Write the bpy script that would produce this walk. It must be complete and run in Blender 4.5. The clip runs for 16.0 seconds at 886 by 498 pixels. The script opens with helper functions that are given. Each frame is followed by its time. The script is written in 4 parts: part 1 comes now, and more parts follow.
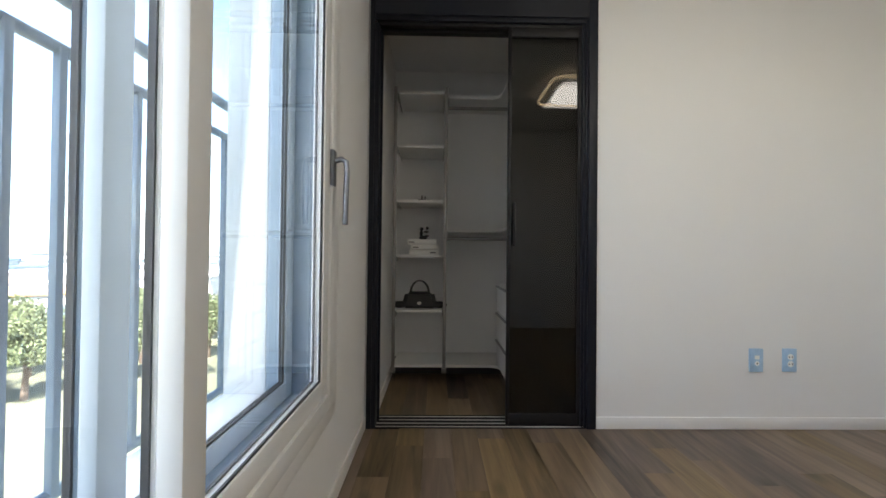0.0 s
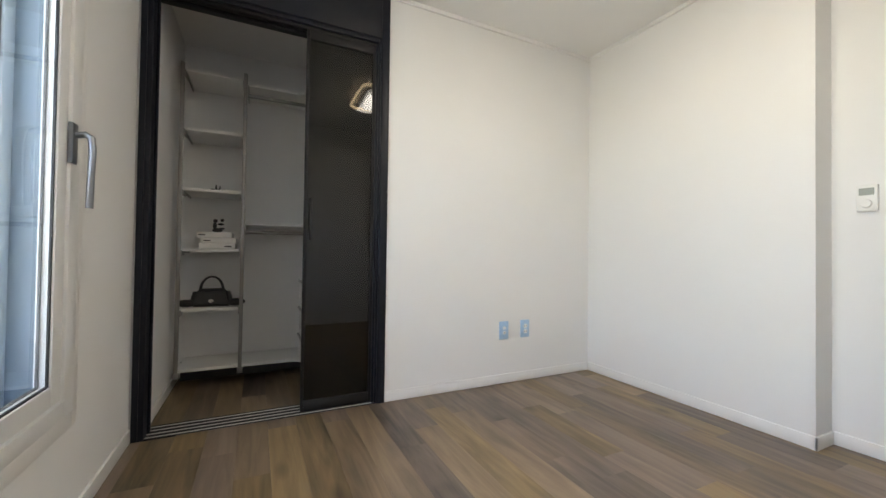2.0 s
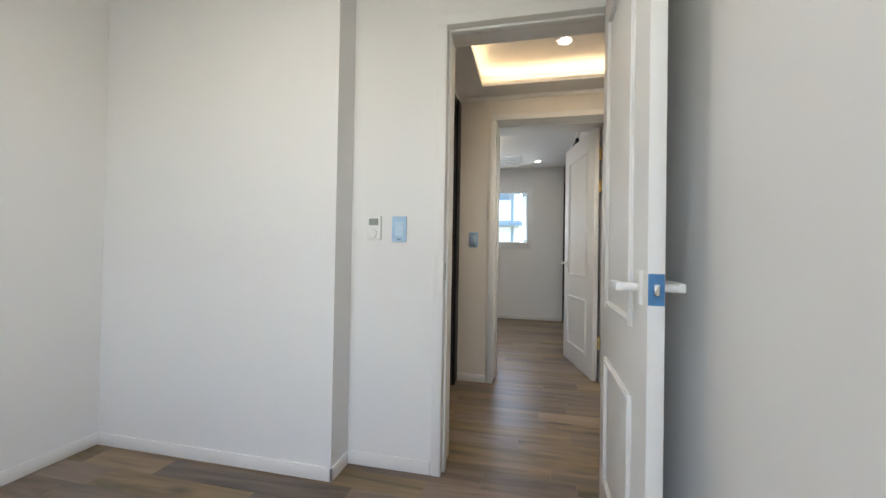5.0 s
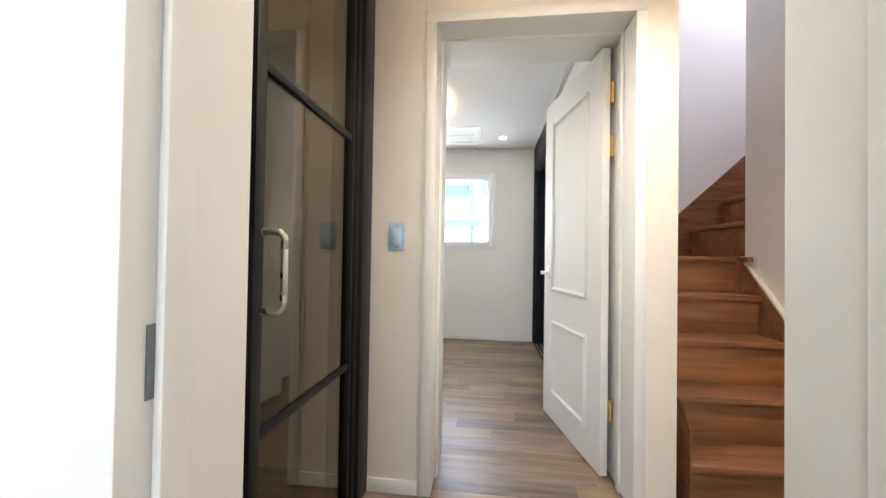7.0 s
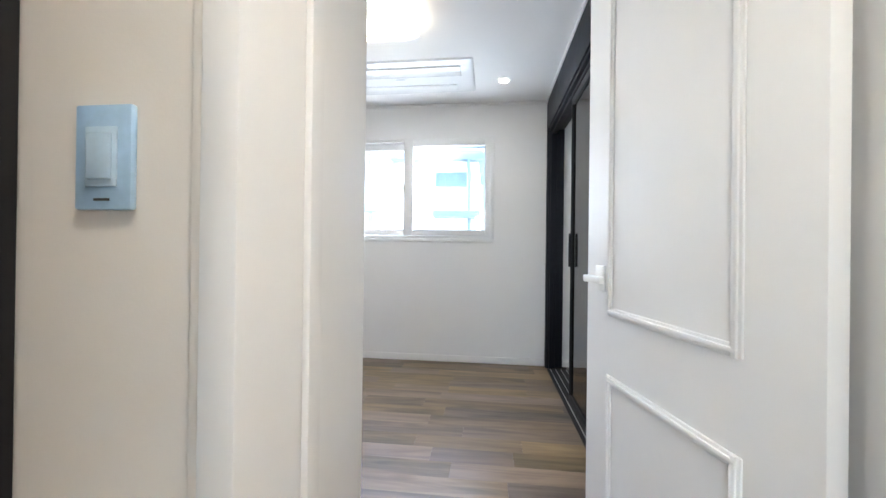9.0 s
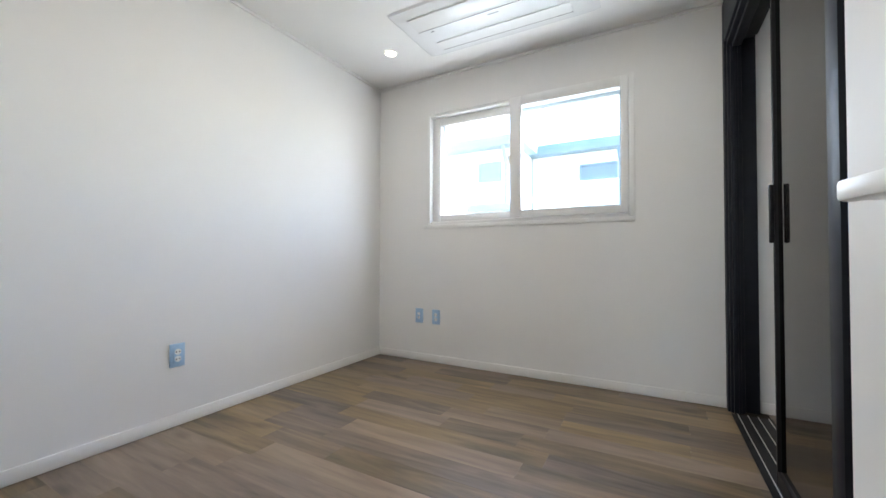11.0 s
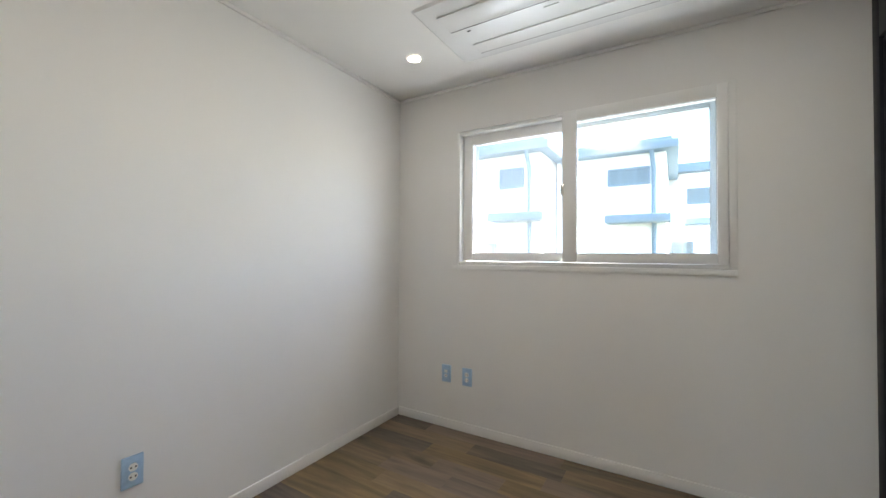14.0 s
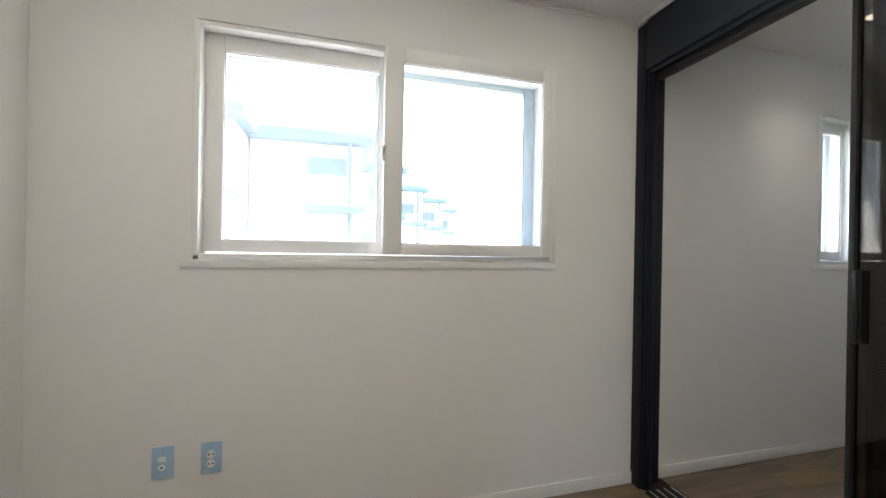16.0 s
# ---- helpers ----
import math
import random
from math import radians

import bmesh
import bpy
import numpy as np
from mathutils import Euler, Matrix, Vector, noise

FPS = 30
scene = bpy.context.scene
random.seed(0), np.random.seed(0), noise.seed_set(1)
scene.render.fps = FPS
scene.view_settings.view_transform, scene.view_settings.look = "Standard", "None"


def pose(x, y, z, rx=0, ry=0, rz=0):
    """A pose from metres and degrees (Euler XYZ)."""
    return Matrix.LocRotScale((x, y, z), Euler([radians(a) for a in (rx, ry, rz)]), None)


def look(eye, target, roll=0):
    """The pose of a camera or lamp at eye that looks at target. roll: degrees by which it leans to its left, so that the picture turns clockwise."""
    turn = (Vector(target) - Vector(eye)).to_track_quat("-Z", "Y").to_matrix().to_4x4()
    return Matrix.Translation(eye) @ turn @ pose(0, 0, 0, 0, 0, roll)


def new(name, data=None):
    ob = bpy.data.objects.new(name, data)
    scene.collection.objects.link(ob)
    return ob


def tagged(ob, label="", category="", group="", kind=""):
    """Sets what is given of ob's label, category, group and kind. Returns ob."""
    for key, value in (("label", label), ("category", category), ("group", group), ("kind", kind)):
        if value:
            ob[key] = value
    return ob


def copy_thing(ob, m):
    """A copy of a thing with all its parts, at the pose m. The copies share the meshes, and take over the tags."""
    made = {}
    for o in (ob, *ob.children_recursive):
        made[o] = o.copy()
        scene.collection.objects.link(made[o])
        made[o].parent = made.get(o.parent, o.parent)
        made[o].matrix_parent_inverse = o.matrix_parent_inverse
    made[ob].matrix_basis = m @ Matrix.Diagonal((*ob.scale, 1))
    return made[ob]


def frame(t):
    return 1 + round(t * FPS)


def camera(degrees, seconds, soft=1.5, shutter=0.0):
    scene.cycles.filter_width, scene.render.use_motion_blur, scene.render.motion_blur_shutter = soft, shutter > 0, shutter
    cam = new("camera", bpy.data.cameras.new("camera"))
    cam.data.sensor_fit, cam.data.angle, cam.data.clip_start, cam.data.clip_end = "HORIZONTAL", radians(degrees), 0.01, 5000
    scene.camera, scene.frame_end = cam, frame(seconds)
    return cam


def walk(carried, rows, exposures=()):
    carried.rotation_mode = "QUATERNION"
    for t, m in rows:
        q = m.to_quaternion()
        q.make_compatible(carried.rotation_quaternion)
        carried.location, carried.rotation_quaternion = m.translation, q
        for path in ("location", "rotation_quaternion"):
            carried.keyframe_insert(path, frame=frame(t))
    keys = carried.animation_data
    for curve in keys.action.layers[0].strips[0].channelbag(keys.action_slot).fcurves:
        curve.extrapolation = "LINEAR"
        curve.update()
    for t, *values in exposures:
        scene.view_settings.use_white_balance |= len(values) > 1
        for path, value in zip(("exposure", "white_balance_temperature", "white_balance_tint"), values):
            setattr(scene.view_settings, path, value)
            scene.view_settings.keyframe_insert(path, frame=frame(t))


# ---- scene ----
cam = camera(98.3, 16.0)
PATH = [
    (0, (1.06, -1.967, 0.894), (1.094, 0.033, 0.916), 0.6),
    (0.5, (1.09, -2.069, 0.88), (1.215, -0.073, 0.904), 0.7),
    (1, (1.135, -2.128, 0.862), (1.464, -0.156, 0.888), 0.8),
    (1.5, (1.168, -2.151, 0.873), (1.777, -0.246, 0.891), 0.9),
    (2, (1.207, -2.168, 0.862), (2.078, -0.368, 0.893), 0.8),
    (2.5, (1.23, -2.172, 0.864), (2.345, -0.512, 0.887), 0.8),
    (3, (1.254, -2.178, 0.863), (2.58, -0.681, 0.886), 0.8),
    (3.5, (1.29, -2.188, 0.878), (2.805, -0.883, 0.909), 0.9),
    (4, (1.399, -2.182, 0.938), (3.116, -1.157, 0.964), 1.0),
    (4.5, (1.638, -2.192, 1.0), (3.514, -1.5, 1.029), 1.0),
    (5, (1.928, -2.184, 1.026), (3.88, -1.745, 1.048), 1.0),
    (5.2, (2.06, -2.163, 1.041), (4.025, -1.789, 1.059), 0.9),
    (7.3, (3.52, -2.158, 1.059), (5.506, -1.923, 1.085), 0.8),
    (7.7, (3.786, -2.17, 1.059), (5.773, -1.943, 1.075), 0.6),
    (8.2, (4.114, -2.175, 1.067), (6.102, -1.953, 1.074), 0.7),
    (10.3, (5.288, -2.332, 0.933), (7.234, -1.873, 0.947), 0.2),
    (10.5, (5.36, -2.366, 0.918), (7.257, -1.732, 0.937), -0.1),
    (11, (5.377, -2.33, 0.882), (7.129, -1.366, 0.92), 0.1),
    (11.5, (5.39, -2.306, 0.884), (6.962, -1.069, 0.91), -0.0),
    (12, (5.397, -2.247, 0.889), (6.802, -0.824, 0.926), -0.0),
    (12.5, (5.443, -2.187, 1.01), (6.736, -0.662, 1.047), 0.1),
    (13, (5.508, -2.113, 1.124), (6.827, -0.61, 1.169), 0.2),
    (13.5, (5.651, -2.05, 1.194), (7.209, -0.797, 1.228), 0.1),
    (14, (5.798, -1.957, 1.207), (7.511, -0.926, 1.243), 0.3),
    (14.5, (5.939, -1.727, 1.22), (7.804, -1.005, 1.237), 0.5),
    (15, (6.08, -1.53, 1.176), (8.042, -1.143, 1.207), 0.6),
    (15.5, (6.302, -1.375, 1.197), (8.302, -1.391, 1.192), 0.7),
    (16, (6.478, -1.206, 1.203), (8.408, -1.73, 1.203), 1.0),
]
EXPOSURES = ((0.0, 2.8, 6800, 10), (1.0, 2.82, 6900, 10), (1.5, 3.13, 6950, 10), (2.0, 3.22, 6900, 10), (2.5, 3.36, 6800, 10), (3.0, 3.4, 6700, 10), (4.0, 3.45, 6550, 10), (4.5, 3.04, 6550, 10), (5.0, 2.94, 6550, 10),
             (6.4, 3.2, 6500, 10), (7.3, 4.1, 6450, 10), (8.2, 4.1, 5900, 10), (10.3, 3.45, 6200, 9), (11.0, 3.55, 6300, 9), (12.5, 3.48, 6450, 9), (13.5, 3.05, 6650, 9),
             (14.5, 3.2, 6750, 9), (16.0, 3.29, 6900, 9))
walk(cam, [(t, look(eye, target, roll)) for t, eye, target, roll in PATH],
     exposures=EXPOSURES)

# ---- world, sun, large lights, exposure ----
world = bpy.data.worlds.new("world")
scene.world = world
world.use_nodes = True
_bg = world.node_tree.nodes["Background"]
_sky = world.node_tree.nodes.new("ShaderNodeTexSky")
_sky.sky_type = "NISHITA"
_sky.sun_disc = False
_sky.sun_elevation = radians(52)
_sky.sun_rotation = radians(158)
world.node_tree.links.new(_sky.outputs[0], _bg.inputs[0])
_bg.inputs[1].default_value = 0.15
sun = new("sun", bpy.data.lights.new("sun", "SUN"))
sun.data.energy, sun.data.angle, sun.data.color = 5.0, radians(0.5), (1.0, 0.95, 0.88)
sun.matrix_world = look((15, -38, 52), (0, 0, 0))


def area_lamp(name, eye, target, sx, sy, watts, color):
    d = bpy.data.lights.new(name, "AREA")
    d.shape, d.size, d.size_y, d.energy, d.color = "RECTANGLE", sx, sy, watts, color
    ob = new(name, d)
    ob.matrix_world = look(eye, target)
    return ob


area_lamp("daylight_west", (0.42, -1.45, 1.25), (2, -1.45, 1.15), 1.5, 1.55, 2.3, (1.0, 0.93, 0.90))
area_lamp("daylight_east", (8.277, -1.45, 1.6), (6, -1.30, 1.62), 1.36, 0.78, 1.42, (0.90, 0.93, 1.0))
area_lamp("daylight_closet", (8.42, -4.35, 1.6), (6, -4.35, 1.5), 0.5, 0.75, 0.4, (0.9, 0.95, 1.0))
# bluish fill lamp added high in the windowless stairwell, no visible source
area_lamp("stair_fill", (6.1, -4.2, 3.9), (6.0, -3.5, 0), 0.5, 0.9, 1.9, (0.82, 0.82, 1.0))

# ---- materials ----


def mat(name, color, rough=0.5, metal=0.0, var=0.05, scale=6.0, bump=0.0, bump_scale=300.0, emit=0.0, spec=0.5):
    m = bpy.data.materials.new(name)
    m.use_nodes = True
    nt = m.node_tree
    b = nt.nodes["Principled BSDF"]
    b.inputs["Roughness"].default_value = rough
    b.inputs["Metallic"].default_value = metal
    b.inputs["Specular IOR Level"].default_value = spec
    b.inputs["Base Color"].default_value = (*color, 1)
    tc = nt.nodes.new("ShaderNodeTexCoord")
    if var > 0:
        n = nt.nodes.new("ShaderNodeTexNoise")
        n.inputs["Scale"].default_value = scale
        n.inputs["Detail"].default_value = 5
        r = nt.nodes.new("ShaderNodeValToRGB")
        lo, hi = 1 - var, 1 + var
        r.color_ramp.elements[0].color = (*[min(1, c * lo) for c in color], 1)
        r.color_ramp.elements[1].color = (*[min(1, c * hi) for c in color], 1)
        r.color_ramp.elements[0].position, r.color_ramp.elements[1].position = 0.3, 0.7
        nt.links.new(tc.outputs["Object"], n.inputs["Vector"])
        nt.links.new(n.outputs["Fac"], r.inputs["Fac"])
        nt.links.new(r.outputs["Color"], b.inputs["Base Color"])
        rr = nt.nodes.new("ShaderNodeMapRange")
        rr.inputs["To Min"].default_value = max(0.02, rough - 0.06)
        rr.inputs["To Max"].default_value = min(1, rough + 0.06)
        nt.links.new(n.outputs["Fac"], rr.inputs["Value"])
        nt.links.new(rr.outputs["Result"], b.inputs["Roughness"])
    if bump > 0:
        n2 = nt.nodes.new("ShaderNodeTexNoise")
        n2.inputs["Scale"].default_value = bump_scale
        n2.inputs["Detail"].default_value = 3
        bp = nt.nodes.new("ShaderNodeBump")
        bp.inputs["Strength"].default_value = bump
        bp.inputs["Distance"].default_value = 0.001
        nt.links.new(tc.outputs["Object"], n2.inputs["Vector"])
        nt.links.new(n2.outputs["Fac"], bp.inputs["Height"])
        nt.links.new(bp.outputs["Normal"], b.inputs["Normal"])
    if emit > 0:
        b.inputs["Emission Color"].default_value = (*color, 1)
        b.inputs["Emission Strength"].default_value = emit
    return m


def glass_mat(name, tint, gloss_tint=(1, 1, 1), rough=0.0, ior=1.5, frost=0.0):
    m = bpy.data.materials.new(name)
    m.use_nodes = True
    nt = m.node_tree
    nt.nodes.remove(nt.nodes["Principled BSDF"])
    out = nt.nodes["Material Output"]
    tr = nt.nodes.new("ShaderNodeBsdfTransparent")
    tr.inputs[0].default_value = (*tint, 1)
    gl = nt.nodes.new("ShaderNodeBsdfGlossy")
    gl.inputs[0].default_value = (*gloss_tint, 1)
    gl.inputs["Roughness"].default_value = rough
    lw = nt.nodes.new("ShaderNodeLayerWeight")
    lw.inputs["Blend"].default_value = 0.5
    pw = nt.nodes.new("ShaderNodeMath")
    pw.operation = "POWER"
    pw.inputs[1].default_value = 4.0
    nt.links.new(lw.outputs["Facing"], pw.inputs[0])
    f0 = ((ior - 1) / (ior + 1)) ** 2
    ma = nt.nodes.new("ShaderNodeMath")
    ma.operation = "MULTIPLY_ADD"
    ma.inputs[1].default_value, ma.inputs[2].default_value = 0.75, f0
    nt.links.new(pw.outputs[0], ma.inputs[0])
    mix = nt.nodes.new("ShaderNodeMixShader")
    nt.links.new(ma.outputs[0], mix.inputs[0])
    body = tr.outputs[0]
    if frost > 0:
        tl = nt.nodes.new("ShaderNodeBsdfTranslucent")
        tl.inputs[0].default_value = (0.9, 0.92, 0.95, 1)
        mx = nt.nodes.new("ShaderNodeMixShader")
        mx.inputs[0].default_value = frost
        nt.links.new(tr.outputs[0], mx.inputs[1])
        nt.links.new(tl.outputs[0], mx.inputs[2])
        body = mx.outputs[0]
    nt.links.new(body, mix.inputs[1])
    nt.links.new(gl.outputs[0], mix.inputs[2])
    nt.links.new(mix.outputs[0], out.inputs[0])
    return m


def wood_mat(name, dark, light, rough, grain=(28, 1.6, 28), axis_y=True, hue=1.0):
    """Wood with grain along y (or x), its tone varied from piece to piece."""
    m = bpy.data.materials.new(name)
    m.use_nodes = True
    nt = m.node_tree
    b = nt.nodes["Principled BSDF"]
    tc = nt.nodes.new("ShaderNodeTexCoord")
    oi = nt.nodes.new("ShaderNodeObjectInfo")
    off = nt.nodes.new("ShaderNodeVectorMath")
    off.operation = "MULTIPLY_ADD"
    off.inputs[1].default_value = (1, 1, 1)
    cmb = nt.nodes.new("ShaderNodeCombineXYZ")
    mul = nt.nodes.new("ShaderNodeMath")
    mul.operation = "MULTIPLY"
    mul.inputs[1].default_value = 57.0
    nt.links.new(oi.outputs["Random"], mul.inputs[0])
    for i in range(3):
        nt.links.new(mul.outputs[0], cmb.inputs[i])
    nt.links.new(tc.outputs["Object"], off.inputs[0])
    nt.links.new(cmb.outputs[0], off.inputs[2])
    mp = nt.nodes.new("ShaderNodeMapping")
    mp.inputs["Scale"].default_value = grain if axis_y else (grain[1], grain[0], grain[2])
    nt.links.new(off.outputs[0], mp.inputs[0])
    n = nt.nodes.new("ShaderNodeTexNoise")
    n.inputs["Scale"].default_value = 1.0
    n.inputs["Detail"].default_value = 6
    n.inputs["Roughness"].default_value = 0.62
    n.inputs["Distortion"].default_value = 1.3
    nt.links.new(mp.outputs[0], n.inputs["Vector"])
    mp2 = nt.nodes.new("ShaderNodeMapping")
    mp2.inputs["Scale"].default_value = (9, 1.3, 9) if axis_y else (1.3, 9, 9)
    nt.links.new(off.outputs[0], mp2.inputs[0])
    nb = nt.nodes.new("ShaderNodeTexNoise")
    nb.inputs["Scale"].default_value = 1.0
    nb.inputs["Detail"].default_value = 3
    nb.inputs["Distortion"].default_value = 1.1
    nt.links.new(mp2.outputs[0], nb.inputs["Vector"])
    # knots
    vo = nt.nodes.new("ShaderNodeTexVoronoi")
    vo.inputs["Scale"].default_value = 2.2
    mp3 = nt.nodes.new("ShaderNodeMapping")
    mp3.inputs["Scale"].default_value = (1.9, 0.75, 1.9) if axis_y else (0.75, 1.9, 1.9)
    nt.links.new(off.outputs[0], mp3.inputs[0])
    nt.links.new(mp3.outputs[0], vo.inputs["Vector"])
    kn = nt.nodes.new("ShaderNodeMapRange")
    kn.inputs["From Min"].default_value, kn.inputs["From Max"].default_value = 0.02, 0.16
    kn.inputs["To Min"].default_value, kn.inputs["To Max"].default_value = 0.38, 1.0
    nt.links.new(vo.outputs["Distance"], kn.inputs["Value"])
    a1 = nt.nodes.new("ShaderNodeMath")
    a1.operation = "MULTIPLY_ADD"
    a1.inputs[1].default_value = 0.75
    nt.links.new(n.outputs["Fac"], a1.inputs[0])
    s1 = nt.nodes.new("ShaderNodeMath")
    s1.operation = "MULTIPLY_ADD"
    s1.inputs[1].default_value, s1.inputs[2].default_value = 0.32, -0.36
    nt.links.new(oi.outputs["Random"], s1.inputs[0])
    s2 = nt.nodes.new("ShaderNodeMath")
    s2.operation = "MULTIPLY_ADD"
    s2.inputs[1].default_value = 0.72
    nt.links.new(nb.outputs["Fac"], s2.inputs[0])
    nt.links.new(s1.outputs[0], s2.inputs[2])
    nt.links.new(s2.outputs[0], a1.inputs[2])
    r = nt.nodes.new("ShaderNodeValToRGB")
    r.color_ramp.elements[0].color = (*dark, 1)
    r.color_ramp.elements[1].color = (*light, 1)
    r.color_ramp.elements[0].position, r.color_ramp.elements[1].position = 0.18, 0.84
    nt.links.new(a1.outputs[0], r.inputs["Fac"])
    h1 = nt.nodes.new("ShaderNodeMath")
    h1.operation = "MULTIPLY"
    h1.inputs[1].default_value = 13.7
    nt.links.new(oi.outputs["Random"], h1.inputs[0])
    h2 = nt.nodes.new("ShaderNodeMath")
    h2.operation = "FRACT"
    nt.links.new(h1.outputs[0], h2.inputs[0])
    hr = nt.nodes.new("ShaderNodeValToRGB")
    hr.color_ramp.elements[0].color, hr.color_ramp.elements[1].color = (1.20, 1.12, 0.86, 1), (0.95, 0.95, 1.10, 1)
    hr.color_ramp.elements[0].position, hr.color_ramp.elements[1].position = 0.10, 0.62
    nt.links.new(h2.outputs[0], hr.inputs["Fac"])
    hm = nt.nodes.new("ShaderNodeMix")
    hm.data_type, hm.blend_type = "RGBA", "MULTIPLY"
    hm.inputs["Factor"].default_value = hue
    nt.links.new(r.outputs["Color"], hm.inputs["A"])
    nt.links.new(hr.outputs["Color"], hm.inputs["B"])
    mm = nt.nodes.new("ShaderNodeMix")
    mm.data_type, mm.blend_type = "RGBA", "MULTIPLY"
    mm.inputs["Factor"].default_value = 1.0
    nt.links.new(hm.outputs["Result"], mm.inputs["A"])
    nt.links.new(kn.outputs["Result"], mm.inputs["B"])
    nt.links.new(mm.outputs["Result"], b.inputs["Base Color"])
    b.inputs["Roughness"].default_value = rough
    bp = nt.nodes.new("ShaderNodeBump")
    bp.inputs["Strength"].default_value, bp.inputs["Distance"].default_value = 0.15, 0.001
    nt.links.new(n.outputs["Fac"], bp.inputs["Height"])
    nt.links.new(bp.outputs["Normal"], b.inputs["Normal"])
    return m


M_WALL = mat("white_silk_wallpaper", (0.78, 0.775, 0.765), 0.72, var=0.012, scale=2.2, bump=0.25, bump_scale=420)
M_HALLWALL = mat("ivory_panel", (0.76, 0.72, 0.66), 0.55, var=0.02, scale=3, bump=0.15, bump_scale=260)
M_CEIL = mat("white_ceiling_paper", (0.80, 0.79, 0.775), 0.85, var=0.012, scale=2, bump=0.2, bump_scale=350)
M_TRIM = mat("white_trim", (0.80, 0.79, 0.775), 0.42, var=0.015, scale=8)
M_DOOR = mat("white_door_film", (0.78, 0.775, 0.76), 0.55, var=0.015, scale=5, bump=0.08, bump_scale=180)
M_PVC = mat("white_pvc", (0.80, 0.80, 0.79), 0.35, var=0.012, scale=9)
M_OUTFRAME = mat("grey_blue_outer_frame", (0.24, 0.31, 0.38), 0.4, var=0.03, scale=7)
M_OUTSASH = mat("pale_grey_blue_sash", (0.46, 0.53, 0.59), 0.4, var=0.03, scale=7)
M_GASKET = mat("black_gasket", (0.02, 0.022, 0.025), 0.6, var=0.1, scale=20)
M_GASKETPALE = mat("pale_grey_gasket", (0.30, 0.31, 0.33), 0.6, var=0.05, scale=20)
M_NAVY = mat("matt_charcoal_navy_film", (0.010, 0.012, 0.019), 0.45, var=0.08, scale=12, bump=0.06, spec=0.25)
M_ALU_BLACK = mat("black_anodised", (0.010, 0.010, 0.012), 0.5, var=0.08, scale=20, spec=0.3)
M_CHROME = mat("satin_nickel", (0.62, 0.60, 0.56), 0.28, metal=1.0, var=0.04, scale=30)
M_HANDLE = mat("grey_metal_handle", (0.22, 0.23, 0.25), 0.35, metal=0.8, var=0.05, scale=30)
M_BRASS = mat("brass", (0.75, 0.52, 0.18), 0.3, metal=1.0, var=0.06, scale=40)
M_BLUEFILM = mat("pale_blue_protective_film", (0.38, 0.55, 0.73), 0.35, var=0.06, scale=60)
M_BLUEFILM_L = mat("pale_blue_film_over_white", (0.52, 0.67, 0.80), 0.3, var=0.05, scale=60)
M_BLUEFILM_D = mat("blue_latch_film", (0.06, 0.20, 0.42), 0.4, var=0.1, scale=60)
M_PLASTIC = mat("white_plastic", (0.80, 0.80, 0.78), 0.35, var=0.01, scale=20)
M_LCD = mat("grey_lcd", (0.32, 0.35, 0.32), 0.25, var=0.05, scale=60)
M_DARKHOLE = mat("dark_recess", (0.05, 0.05, 0.055), 0.6, var=0.1, scale=40)
M_SHELF = mat("white_melamine", (0.74, 0.73, 0.71), 0.45, var=0.015, scale=6)
M_POLE = mat("grey_aluminium_pole", (0.30, 0.29, 0.28), 0.40, metal=0.6, var=0.04, scale=30)
M_TRACK = mat("satin_aluminium_track", (0.58, 0.57, 0.55), 0.45, var=0.04, scale=30)
M_LEATHER = mat("black_leather", (0.016, 0.015, 0.015), 0.42, var=0.2, scale=30, bump=0.4, bump_scale=250)
M_PAPER = mat("white_paper_box", (0.74, 0.73, 0.70), 0.6, var=0.02, scale=20)
M_INK = mat("dark_ink", (0.06, 0.06, 0.06), 0.6, var=0.1, scale=50)
M_FLOOR = wood_mat("brown_oak_vinyl", (0.050, 0.039, 0.028), (0.292, 0.218, 0.140), 0.36, grain=(15, 1.1, 15))
M_STAIR = wood_mat("red_brown_acacia", (0.095, 0.038, 0.018), (0.46, 0.205, 0.092), 0.32, grain=(26, 2.0, 26), hue=0.3)
M_SUB = mat("dark_joint", (0.03, 0.022, 0.016), 0.8, var=0.1)
M_GLASS = glass_mat("clear_glass", (0.965, 0.985, 0.995))
M_GLASS_F = glass_mat("hazy_glass", (0.965, 0.97, 0.985), frost=0.03)
M_SMOKE = glass_mat("smoked_glass", (0.20, 0.19, 0.18), (1, 1, 1), ior=1.5)
M_BRONZE = glass_mat("bronze_glass", (0.51, 0.455, 0.355), (1.0, 0.93, 0.80), ior=1.93)
M_LEDW = mat("led_diffuser", (1.0, 0.97, 0.93), 0.5, var=0, emit=1.2)
M_LEDWARM = mat("led_warm", (1.0, 0.74, 0.44), 0.5, var=0, emit=1.8)
M_LEDDOWN = mat("downlight_led", (1.0, 0.93, 0.82), 0.5, var=0, emit=2.4)
M_STUCCO = mat("white_stucco", (0.78, 0.78, 0.77), 0.85, var=0.03, scale=1.5, bump=0.4, bump_scale=60)
M_ROOF = mat("blue_grey_metal_roof", (0.14, 0.20, 0.26), 0.5, var=0.06, scale=2)
M_HWIN = mat("house_window", (0.12, 0.16, 0.19), 0.1, var=0.1, scale=2)
M_RAIL = mat("grey_painted_iron", (0.16, 0.20, 0.25), 0.45, var=0.06, scale=20)
M_GROUND = mat("pale_earth_and_grass", (0.155, 0.155, 0.10), 0.95, var=0.5, scale=0.06)
M_LEAF = mat("leaves", (0.115, 0.135, 0.06), 0.8, var=0.4, scale=0.6)
